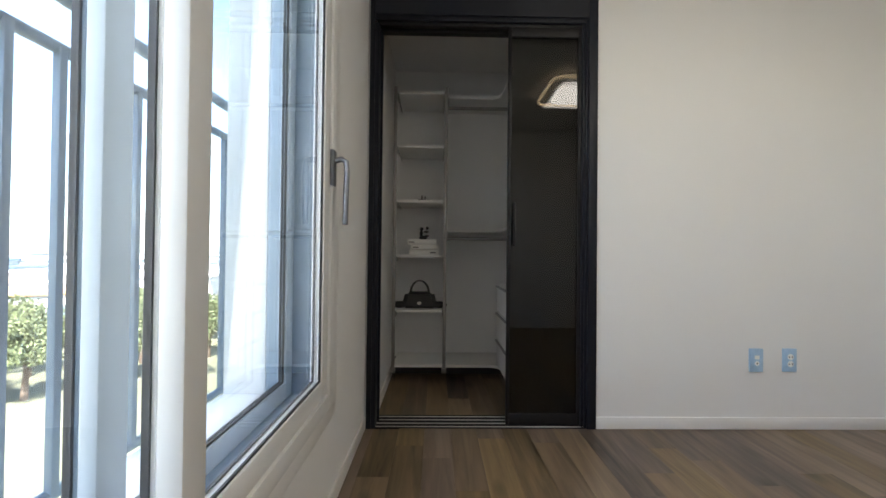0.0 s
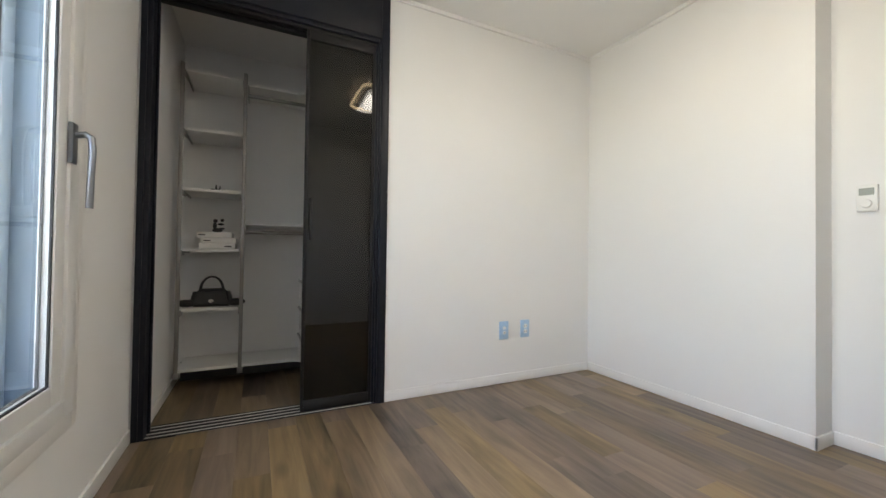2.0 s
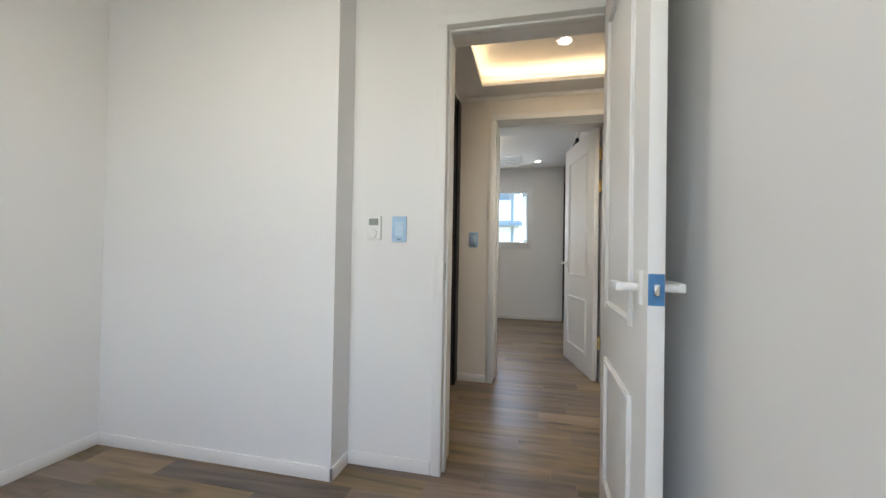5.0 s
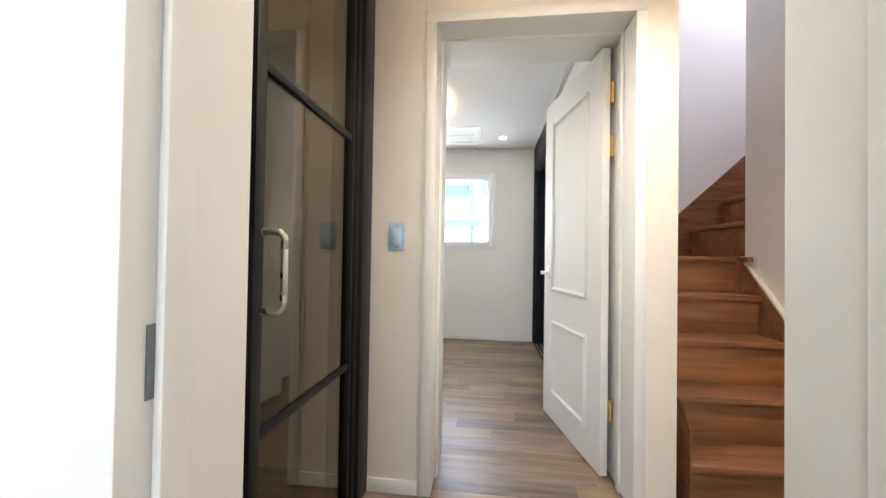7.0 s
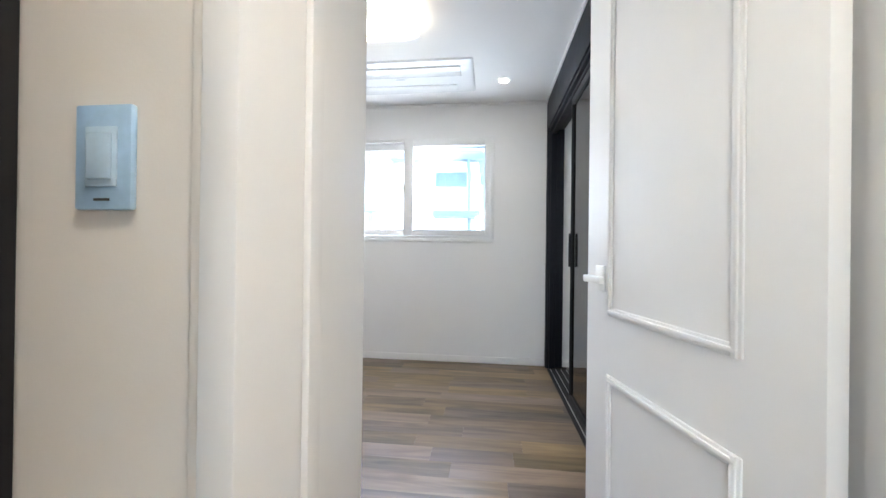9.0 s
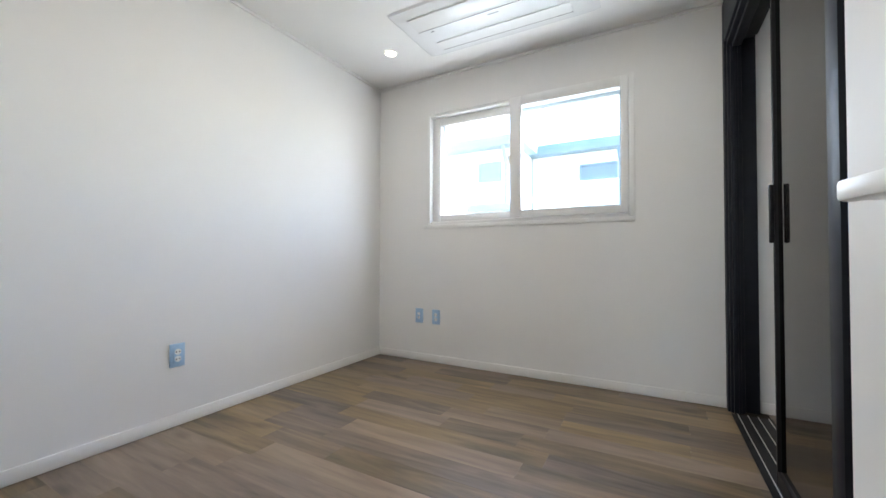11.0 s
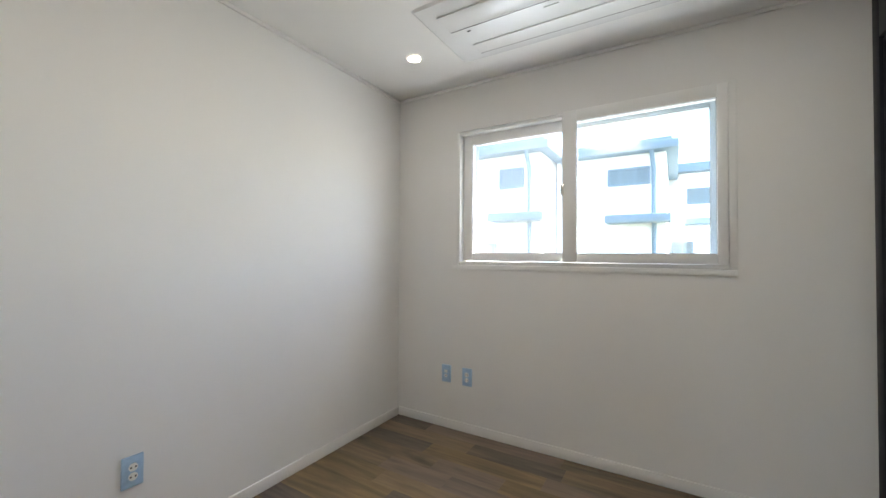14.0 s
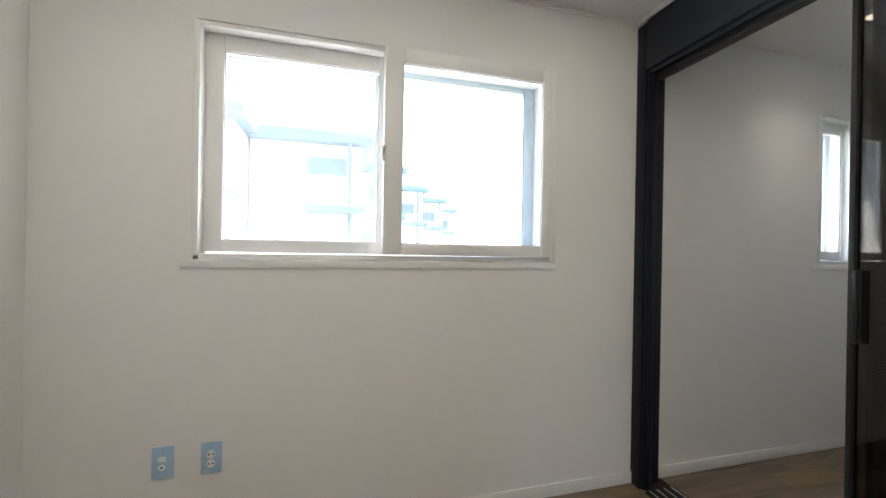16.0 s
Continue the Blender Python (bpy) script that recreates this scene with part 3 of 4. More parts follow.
sash(win, "inner_sash", 0.625, 0.648, -1.36, W1 + fw, sz0, sz1, 0.032, M_PVC, M_GLASS)
sash(win, "outer_sash", 0.560, 0.588, W0 - fw, -1.42, sz0, sz1, 0.055, M_OUTSASH, M_GLASS)
sash(win, "outer_sash", 0.522, 0.545, -1.37, W1 + fw, sz0, sz1, 0.032, M_OUTFRAME, M_GLASS)
# handle on the near stile of the inner sash
hd = part("handle", B((AW + 0.0045, -0.700, 1.115), (AW + 0.018, -0.662, 1.235), 0.004), M_HANDLE, win, "grey metal window handle turned down")
bm = bmesh.new()
tube(bm, [(AW + 0.018, -0.681, 1.20), (AW + 0.040, -0.681, 1.205), (AW + 0.055, -0.686, 1.195), (AW + 0.060, -0.692, 1.16), (AW + 0.058, -0.694, 1.07), (AW + 0.056, -0.692, 0.985)], 0.0095)
part("grip", bm, M_HANDLE, hd)

rail = thing("balcony_railing", "grey painted iron balcony railing outside the window", "railing", (0.24, 0, 0))
for z, r in ((1.335, 0.014), (1.455, 0.018), (0.36, 0.014)):
    bm = bmesh.new()
    tube(bm, [(0.13, -0.36, z - 0.02), (0.07, -0.37, z - 0.02), (0.02, -0.40, z - 0.015), (0.0, -0.46, z), (-0.01, -0.9, z), (-0.02, -1.4, z), (-0.01, -1.9, z), (0.0, -2.4, z), (0.02, -2.52, z), (0.13, -2.56, z)], r)
    part("rail", bm, M_RAIL, rail)
for i in range(19):
    y = -0.47 - i * 0.108
    bm = bmesh.new()
    box(bm, (-0.009 - 0.008, y - 0.009, 0.36), (-0.009 + 0.010, y + 0.009, 1.335), 0.002)
    part("baluster", bm, M_RAIL, rail)

# ---- closet: dark frame, smoked sliding doors ----
cf = thing("closet_frame", "charcoal navy frame round the closet opening", "door frame", kind="structure")
part("jamb", boxes(((0.735, -0.014, 0.001), (0.757, 0.13, 2.075)), ((0.7105, -0.016, 0.001), (0.735, 0.0, 2.37)), ((0.757, 0.05, 0.001), (0.770, 0.058, 2.075)), bevel=0.002), M_NAVY, cf)
part("jamb", boxes(((1.838, -0.014, 0.001), (1.885, 0.14, 2.37)), ((1.825, -0.004, 0.001), (1.838, 0.14, 2.12)), ((1.812, 0.006, 0.001), (1.825, 0.14, 2.10)), bevel=0.002), M_NAVY, cf)
part("header", boxes(((0.735, -0.014, 2.12), (1.838, 0.14, 2.398)), ((0.735, -0.004, 2.095), (1.825, 0.014, 2.12)), bevel=0.002), M_NAVY, cf)
part("rail_head", boxes(((0.757, 0.016, 2.08), (1.83, 0.05, 2.118)), ((0.757, 0.062, 2.07), (1.83, 0.10, 2.118)), bevel=0.001), M_ALU_BLACK, cf)
part("threshold", boxes(((0.757, -0.004, -0.005), (1.83, 0.152, 0.003))), M_ALU_BLACK, cf)
for y in (0.006, 0.045, 0.085, 0.125):
    part("floor_track", B((0.757, y, 0.003), (1.83, y + 0.0035, 0.0065)), M_TRACK, cf)


def sliding_panel(name, label, x0, x1, y0, y1, z0, z1, handle_x, side, group=""):
    """A slim framed smoked-glass panel in a plane of constant y."""
    e = thing(name, label, "sliding door", (x0, y0, z0), group=group)
    w, h, d, s = x1 - x0, z1 - z0, y1 - y0, 0.016
    part("stile", B((0, 0, 0), (s, d, h), 0.002), M_ALU_BLACK, e)
    part("stile", B((w - s, 0, 0), (w, d, h), 0.002), M_ALU_BLACK, e)
    part("top_rail", B((s, 0, h - 0.05), (w - s, d, h), 0.002), M_ALU_BLACK, e)
    part("bottom_rail", B((s, 0, 0), (w - s, d, 0.055), 0.002), M_ALU_BLACK, e)
    part("glass", B((s - 0.003, d / 2 - 0.003, 0.052), (w - s + 0.003, d / 2 + 0.003, h - 0.047)), M_SMOKE, e, "dark smoked glass")
    if handle_x is not None:
        yh = -0.001 if side < 0 else d + 0.001
        hx = handle_x - x0
        part("pull", boxes(((hx - 0.007, yh, 0.935 - z0), (hx + 0.007, yh + side * 0.016, 1.16 - z0)), bevel=0.004), M_ALU_BLACK, e, "slim black pull handle")
    return e


sliding_panel("sliding_door", "half-open smoked glass sliding closet door with black frame", 1.428, 1.812, 0.018, 0.046, 0.010, 2.082, 1.462, -1)
sliding_panel("sliding_door", "smoked glass sliding panel stacked behind another", 1.440, 1.812, 0.066, 0.092, 0.010, 2.075, None, -1)

# shelving in the closet
SY0, SY1 = 0.62, 0.945
sh = thing("closet_shelving", "white wall shelving on grey aluminium poles", "shelving", (0, 0, 0))
for x in (0.775, 1.118):
    bm = bmesh.new()
    box(bm, (x - 0.011, SY0 - 0.012, 0.10), (x + 0.011, SY0 + 0.012, 2.02), 0.004)
    part("pole", bm, M_POLE, sh)
    bm = bmesh.new()
    box(bm, (x - 0.016, SY0 - 0.016, 0.09), (x + 0.016, SY0 + 0.016, 0.125), 0.004)
    part("pole_foot", bm, M_POLE, sh)
for z in (0.510, 0.880, 1.252, 1.625, 1.988):
    s = part("shelf", B((0.795, SY0, z - 0.018), (1.10, SY1, z), 0.003), M_SHELF, sh)
    for x in (0.788, 1.105):
        part("bracket", boxes(((x - 0.004, SY0 - 0.005, z - 0.045), (x + 0.004, SY0 + 0.10, z - 0.012)), ((x - 0.003, SY0 + 0.10, z - 0.03), (x + 0.003, SY1, z - 0.014)), bevel=0.001), M_POLE, s)
# low plinth shelf with a rounded end
pts = [(0.775, SY0), (1.42, SY0)]
for k in range(1, 9):
    a = k / 8 * math.pi / 2
    pts.append((1.42 + 0.07 * math.sin(a), SY0 - 0.07 * (1 - math.cos(a)) ))
pts += [(1.49, 0.20), (2.29, 0.20), (2.29, SY1), (0.775, SY1)]
part("bottom_shelf", extrude_poly(bmesh.new(), pts, 0.125, 0.143), M_SHELF, sh)
part("plinth", B((0.76, 0.885, 0.0), (1.8, 0.90, 0.125)), M_DARKHOLE, sh, "dark recessed plinth")
for z in (1.060, 1.978):
    s = part("hanging_shelf", extrude_poly(bmesh.new(), [(1.135, SY0 + 0.04), (1.44, SY0 + 0.04), (1.475, SY0 + 0.02), (1.49, SY0 - 0.03), (1.49, 0.25), (2.28, 0.25), (2.28, SY1), (1.135, SY1)], z - 0.018, z), M_SHELF, sh)
    bm = bmesh.new()
    cyl(bm, (1.13, SY0 + 0.10, z - 0.062), (2.28, SY0 + 0.10, z - 0.062), 0.0125)
    part("hanging_rod", bm, M_POLE, s, "grey aluminium hanging rod")
    part("rod_bracket", B((1.131, SY0 + 0.03, z - 0.08), (1.137, SY0 + 0.2, z - 0.018), 0.001), M_POLE, s)
dr = thing("drawer_unit", "white closet drawer unit in the dim corner", "drawers", (1.47, 0.22, 0.143))
part("body", B((0.02, 0, 0), (0.62, 0.40, 0.55), 0.003), M_SHELF, dr)
for k in range(3):
    d = part("drawer", B((0.0, 0.004, 0.012 + k * 0.18), (0.02, 0.396, 0.182 + k * 0.18), 0.003), M_SHELF, dr)
    part("grip", B((-0.012, 0.02, 0.168 + k * 0.18), (0.0, 0.38, 0.180 + k * 0.18), 0.002), M_POLE, d)

# handbag
bag = thing("handbag", "black leather handbag with a round top handle", "handbag", (0.945, 0.74, 0.510))
bag.scale = (1.5, 1.1, 1.08)
bm = bmesh.new()
box(bm, (-0.085, -0.055, 0.0), (0.085, 0.055, 0.105))
for v in bm.verts:
    if v.co.z > 0.05:
        v.co.x *= 0.78
        v.co.y *= 0.45
bmesh.ops.bevel(bm, geom=bm.edges[:], offset=0.018, segments=3, affect="EDGES")
part("body", bm, M_LEATHER, bag)
bm = bmesh.new()
tube(bm, [(-0.042 * math.cos(a), -0.012, 0.098 + 0.078 * math.sin(a)) for a in [k * math.pi / 14 for k in range(15)]], 0.0055)
part("top_handle", bm, M_LEATHER, bag)
for sx in (-1, 1):
    bm = bmesh.new()
    bmesh.ops.create_uvsphere(bm, u_segments=20, v_segments=12, radius=0.03, matrix=Matrix.Translation((sx * 0.092, -0.02, 0.022)) @ Matrix.Diagonal((1.25, 0.9, 0.74, 1)))
    part("strap", bm, M_LEATHER, bag, "coiled black strap")
bm = bmesh.new()
cyl(bm, (0, -0.0605, 0.035), (0, -0.055, 0.035), 0.010)
part("clasp", bm, M_CHROME, bag, "small silver clasp")
# boxes with printed spines
for k, (dx, w, ink) in enumerate(((0.012, 0.200, 0.06), (0.020, 0.195, -0.065), (-0.005, 0.200, -0.07))):
    b = thing("flat_box", "flat white box with small dark print, in a stack", "box", (0.962 + dx, 0.775, 0.880 + k * 0.036), group="stack of white boxes")
    part("lid", B((-w / 2, -0.11, 0.0015), (w / 2, 0.11, 0.036), 0.002), M_PAPER, b)
    part("print", B((ink - 0.02, -0.1112, 0.013), (ink + 0.02, -0.1100, 0.021)), M_INK, b, "small dark bar of print")


def ornament(name, label, at, blobs):
    bm = bmesh.new()
    for (x, y, z), r, sq in blobs:
        bmesh.ops.create_uvsphere(bm, u_segments=20, v_segments=12, radius=r, matrix=Matrix.Translation((x, y, z)) @ Matrix.Diagonal((sq[0], sq[1], sq[2], 1)))
    ob = part(name, bm, M_LEATHER)
    ob.matrix_basis = pose(*at) @ Matrix.Scale(1.25, 4)
    return tagged(ob, label, "figurine")


ornament("figurine", "small dark seated figurine on the stack of boxes", (0.965, 0.76, 0.988),
         [((0, 0, 0.012), 0.012, (2.0, 1.2, 1)), ((-0.012, 0, 0.035), 0.012, (0.8, 0.9, 1.6)), ((-0.010, 0, 0.062), 0.011, (1, 1, 1)), ((0.016, 0, 0.045), 0.008, (1.9, 0.8, 0.8)), ((0.022, 0, 0.066), 0.009, (1, 1, 1)), ((0.02, 0, 0.022), 0.008, (1.8, 1, 0.7))])
ornament("figurine", "small dark spiky ornament on a white shelf", (0.965, 0.76, 1.252),
         [((0, 0, 0.010), 0.011, (1.4, 1, 0.9)), ((-0.022, 0, 0.016), 0.006, (2.4, 0.7, 0.6)), ((0.022, 0, 0.014), 0.006, (2.6, 0.7, 0.6)), ((-0.010, 0, 0.030), 0.006, (0.7, 0.7, 2.0)), ((0.008, 0, 0.028), 0.005, (0.7, 0.7, 2.0))])

# ---- electrical plates ----


def plate(name, label, category, m, style, group=""):
    """A 70 x 118 mm wall plate; its face looks to local -y."""
    e = new(name)
    e.matrix_basis = m
    tagged(e, label, category, group)
    if style == "thermostat":
        part("body", B((-0.034, -0.020, -0.058), (0.034, 0, 0.058), 0.004), M_PLASTIC, e)
        part("display", B((-0.024, -0.0215, 0.012), (0.024, -0.0202, 0.044)), M_LCD, e, "grey display")
        bm = bmesh.new()
        cyl(bm, (0, -0.027, -0.026), (0, -0.0202, -0.026), 0.017, 0.019)
        part("knob", bm, M_PLASTIC, e)
        return e
    film = M_BLUEFILM
    part("cover", B((-0.036, -0.009, -0.060), (0.036, 0, 0.060), 0.003), film, e, "plate under pale blue film")
    part("insert", B((-0.020, -0.0115, -0.034), (0.020, -0.0092, 0.034), 0.001), M_BLUEFILM_L if style == "switch" else film, e)
    if style == "socket":
        for z in (0.018, -0.018):
            bm = bmesh.new()
            cyl(bm, (0, -0.0135, z), (0, -0.0117, z), 0.0155, seg=20)
            s = part("socket", bm, M_PLASTIC, e, "round white socket")
            bm = bmesh.new()
            for dx in (-0.008, 0.008):
                cyl(bm, (dx, -0.0142, z), (dx, -0.0137, z), 0.0036, seg=8)
            part("holes", bm, M_DARKHOLE, s)
    elif style == "data":
        part("jack", B((-0.013, -0.0135, 0.006), (0.013, -0.0117, 0.026), 0.001), M_PLASTIC, e, "white data jack")
        bm = bmesh.new()
        cyl(bm, (0, -0.0135, -0.015), (0, -0.0117, -0.015), 0.012)
        s = part("aerial_jack", bm, M_PLASTIC, e, "round white aerial jack")
        bm = bmesh.new()
        cyl(bm, (0, -0.0142, -0.015), (0, -0.0137, -0.015), 0.004, seg=10)
        part("hole", bm, M_DARKHOLE, s)
    else:
        part("rocker", B((-0.016, -0.0145, -0.026), (0.016, -0.0117, 0.026), 0.002), M_BLUEFILM_L, e)
        part("mark", B((-0.010, -0.0098, -0.050), (0.010, -0.0092, -0.047)), M_INK, e)
    return e


plate("wall_socket", "data outlet plate under pale blue protective film", "wall outlet", pose(2.720, 0, 0.357), "data", "outlets")
plate("wall_socket", "double power socket plate under pale blue film", "wall outlet", pose(2.896, 0, 0.358), "socket", "outlets")
plate("thermostat", "white room thermostat with grey display", "thermostat", pose(AE2, -1.457, 1.142, 0, 0, -90), "thermostat")
plate("light_switch", "light switch under pale blue protective film", "light switch", pose(AE2, -1.581, 1.137, 0, 0, -90), "switch")
plate("light_switch", "grey-blue light switch on ivory wall", "light switch", pose(HE, -1.748, 1.138, 0, 0, -90), "switch")
plate("wall_socket", "data outlet plate under pale blue protective film", "wall outlet", pose(BE, -0.578, 0.379, 0, 0, -90), "data", "outlets")
plate("wall_socket", "double power socket plate under pale blue film", "wall outlet", pose(BE, -0.742, 0.377, 0, 0, -90), "socket", "outlets")
plate("wall_socket", "single power socket plate under pale blue film", "wall outlet", pose(6.465, BN, 0.366), "socket", "outlets")

# ---- ceiling lamps ----


def rounded_rect(w, h, r, n=6):
    pts = []
    for cx, cy, a0 in ((w / 2 - r, h / 2 - r, 0), (-w / 2 + r, h / 2 - r, 90), (-w / 2 + r, -h / 2 + r, 180), (w / 2 - r, -h / 2 + r, 270)):
        for k in range(n + 1):
            a = radians(a0 + 90 * k / n)
            pts.append((cx + r * math.cos(a), cy + r * math.sin(a)))
    return pts


def ceiling_lamp(label, at, w, h, watts):
    e = thing("ceiling_light", label, "ceiling light", at)
    part("base_plate", extrude_poly(bmesh.new(), rounded_rect(w * 0.8, h * 0.8, 0.05), -0.045, -0.001), M_PLASTIC, e)
    bm = bmesh.new()
    o, i = rounded_rect(w, h, 0.09), rounded_rect(w - 0.03, h - 0.03, 0.075)
    n = len(o)
    rings = [[bm.verts.new((x, y, z)) for x, y in p] for p, z in ((o, -0.035), (o, -0.06), (i, -0.06), (i, -0.035))]
    for a, b in zip(rings, rings[1:] + rings[:1]):
        for k in range(n):
            bm.faces.new((a[k], a[(k + 1) % n], b[(k + 1) % n], b[k]))
    bmesh.ops.recalc_face_normals(bm, faces=bm.faces[:])
    part("light_ring", bm, M_LEDRING, e, "glowing warm outer ring")
    part("diffuser", extrude_poly(bmesh.new(), rounded_rect(w * 0.62, h * 0.62, 0.03), -0.085, -0.046), M_LEDW, e, "white glowing diffuser")
    part("cross_arm", boxes(((-w / 2 + 0.01, -0.02, -0.034), (w / 2 - 0.01, 0.02, -0.02)), ((-0.02, -h / 2 + 0.01, -0.034), (0.02, h / 2 - 0.01, -0.02)), bevel=0.002), M_PLASTIC, e)
    area_lamp("ceiling_lamp_glow", (at[0], at[1], at[2] - 0.10), (at[0], at[1], 0), w * 0.8, h * 0.8, watts, (1.0, 0.95, 0.88))
    return e


M_LEDRING = mat("led_ring_warm", (1.0, 0.80, 0.52), 0.5, var=0, emit=0.6)
ceiling_lamp("square white ceiling light with a glowing warm ring", (2.32, -1.38, H), 0.62, 0.62, 0.65)
ceiling_lamp("square white ceiling light with a glowing warm ring", (6.62, -1.45, H), 0.62, 0.62, 0.16)


def downlight(at, watts, label="small round white recessed downlight, lit"):
    e = thing("downlight", label, "downlight", at, group="downlights")
    bm = bmesh.new()
    bmesh.ops.create_circle(bm, cap_ends=False, segments=32, radius=0.050)
    edges = bm.edges[:]
    r = bmesh.ops.extrude_edge_only(bm, edges=edges)
    vs = [v for v in r["geom"] if isinstance(v, bmesh.types.BMVert)]
    for v in vs:
        v.co *= 0.78
        v.co.z = -0.006
    for v in bm.verts:
        if v not in vs:
            v.co.z = -0.001
    part("trim_ring", bm, M_PLASTIC, e)
    bm = bmesh.new()
    cyl(bm, (0, 0, -0.006), (0, 0, -0.002), 0.037, seg=28)
    part("lens", bm, M_LEDDOWN, e, "glowing lens")
    d = bpy.data.lights.new("downlight_beam", "SPOT")
    d.energy, d.spot_size, d.spot_blend, d.shadow_soft_size, d.color = watts, radians(125), 0.9, 0.045, (1.0, 0.92, 0.80)
    ob = new("downlight_beam", d)
    ob.matrix_world = look((at[0], at[1], at[2] - 0.02), (at[0], at[1], 0))
    return e


downlight((7.672, -0.620, H), 0.35)
downlight((7.690, -2.290, H), 0.35)
downlight((4.507, -2.391, HH + 0.13), 5.2)
# unseen extra hall light, added to brighten the stairs and south wall
downlight((4.507, -2.90, HH + 0.13), 3.6)
downlight((7.75, -3.75, H), 0.95)

# ceiling air conditioner: shallow curved cassette
ac = thing("air_conditioner", "white one-way ceiling cassette air conditioner", "air conditioner", (7.58, -1.46, H))
bm = bmesh.new()
sec = [(-0.29, -0.001), (-0.275, -0.018), (-0.2, -0.030), (0.0, -0.036), (0.13, -0.034), (0.24, -0.024), (0.285, -0.012), (0.29, -0.001)]
hw = 0.60
ends = []
for y, f in ((-hw, 0.0), (-hw + 0.012, 0.5), (-hw + 0.05, 0.92), (-hw + 0.12, 1.0), (hw - 0.12, 1.0), (hw - 0.05, 0.92), (hw - 0.012, 0.5), (hw, 0.0)):
    ends.append([bm.verts.new((x * (0.96 + 0.04 * f), y, min(-0.001, z * f))) for x, z in sec])
ac.scale = (1, 1, 0.6)
for a, b in zip(ends, ends[1:]):
    for k in range(len(sec) - 1):
        bm.faces.new((a[k], a[k + 1], b[k + 1], b[k]))
bmesh.ops.recalc_face_normals(bm, faces=bm.faces[:])
M_ACW = mat("glossy_white_plastic", (0.76, 0.76, 0.76), 0.18, var=0.01, scale=20)
M_ACGLOSS = mat("mirror_gloss_white_plastic", (0.76, 0.76, 0.75), 0.07, var=0.01, scale=20)
part("cover", bm, M_ACW, ac)
part("louver", B((0.10, -0.45, -0.043), (0.20, 0.45, -0.034), 0.003), M_ACGLOSS, ac, "long white air flap")
part("intake_panel", B((-0.20, -0.50, -0.043), (-0.06, 0.50, -0.034), 0.004), M_ACGLOSS, ac, "glossy front panel")
part("slot", B((0.205, -0.45, -0.032), (0.213, 0.45, -0.026)), M_DARKHOLE, ac, "thin dark outlet slot")
part("seam", B((-0.056, -0.50, -0.0372), (-0.052, 0.50, -0.0352)), M_DARKHOLE, ac)
part("badge", B((-0.02, -0.05, -0.0375), (-0.012, 0.02, -0.0355)), M_LCD, ac, "small grey badge")
part("sensor", B((-0.03, 0.40, -0.0385), (-0.02, 0.42, -0.0355)), M_DARKHOLE, ac)

# ---- hall: dark framed glass door ----
gd = thing("glass_door", "black framed bronze glass sliding door with bar handle", "glass door", (0, HN, 0))
part("frame", boxes(((4.865, -0.030, 0.001), (4.990, 0.10, 2.235)), ((4.835, -0.012, 0.001), (4.865, 0.10, 2.19)), ((3.902, -0.02, 2.19), (4.865, 0.10, 2.235)), ((3.902, -0.02, 0.001), (3.945, 0.10, 2.19)), bevel=0.003), M_ALU_BLACK, gd)
for x0, x1, y0 in ((4.168, 4.835, 0.0), (3.945, 4.215, 0.04)):
    lf = part("leaf_frame", boxes(((x0, y0, 0.012), (x0 + 0.042, y0 + 0.034, 2.18)), ((x1 - 0.022, y0, 0.012), (x1, y0 + 0.034, 2.18)),
                                  ((x0 + 0.042, y0, 0.012), (x1 - 0.022, y0 + 0.034, 0.07)), ((x0 + 0.042, y0, 2.13), (x1 - 0.022, y0 + 0.034, 2.18)), bevel=0.002), M_ALU_BLACK, gd)
    part("pane", B((x0 + 0.037, y0 + 0.014, 0.065), (x1 - 0.018, y0 + 0.020, 2.135)), M_BRONZE, lf, "bronze tinted glass")
    for z in (0.60, 1.53):
        part("glazing_bar", B((x0 + 0.042, y0 + 0.004, z - 0.011), (x1 - 0.022, y0 + 0.0135, z + 0.011), 0.001), M_ALU_BLACK, lf)
part("pull", tube(bmesh.new(), [(4.203, 0.0, 1.108), (4.207, -0.025, 1.110), (4.211, -0.042, 1.108), (4.214, -0.050, 1.098), (4.215, -0.052, 1.085), (4.215, -0.052, 0.935), (4.214, -0.050, 0.922), (4.211, -0.042, 0.912), (4.207, -0.025, 0.910), (4.203, 0.0, 0.912)], 0.009), M_CHROME, gd, "satin nickel bar handle")

# ---- staircase ----
st = thing("staircase", "red-brown wooden staircase turning upwards", "staircase", (0, 0, 0))
R, T, UP = 0.2145, 0.200, 0.22
SYN, SYS = -2.985, -3.645
X0, XE = 5.007, 6.44
for k in range(1, 6):
    xr = X0 + (k - 1) * T
    part("riser", B((xr + 0.02, SYS, (k - 1) * R), (xr + 0.038, SYN, k * R - 0.03), 0.001), M_STAIR, st)
    part("tread", B((xr - 0.005, SYS - (0.03 if k == 5 else 0), k * R - 0.03), (xr + T + 0.035 if k < 5 else XE, SYN, k * R), 0.004), M_STAIR, st)
for k in range(6, 12):
    yr = SYS - 0.02 - (k - 6) * UP
    part("riser", B((5.785, yr - 0.038, (k - 1) * R), (XE, yr - 0.02, k * R - 0.03), 0.001), M_STAIR, st)
    part("tread", B((5.785, yr - UP - 0.035, k * R - 0.03), (XE, yr + 0.005, k * R), 0.004), M_STAIR, st)


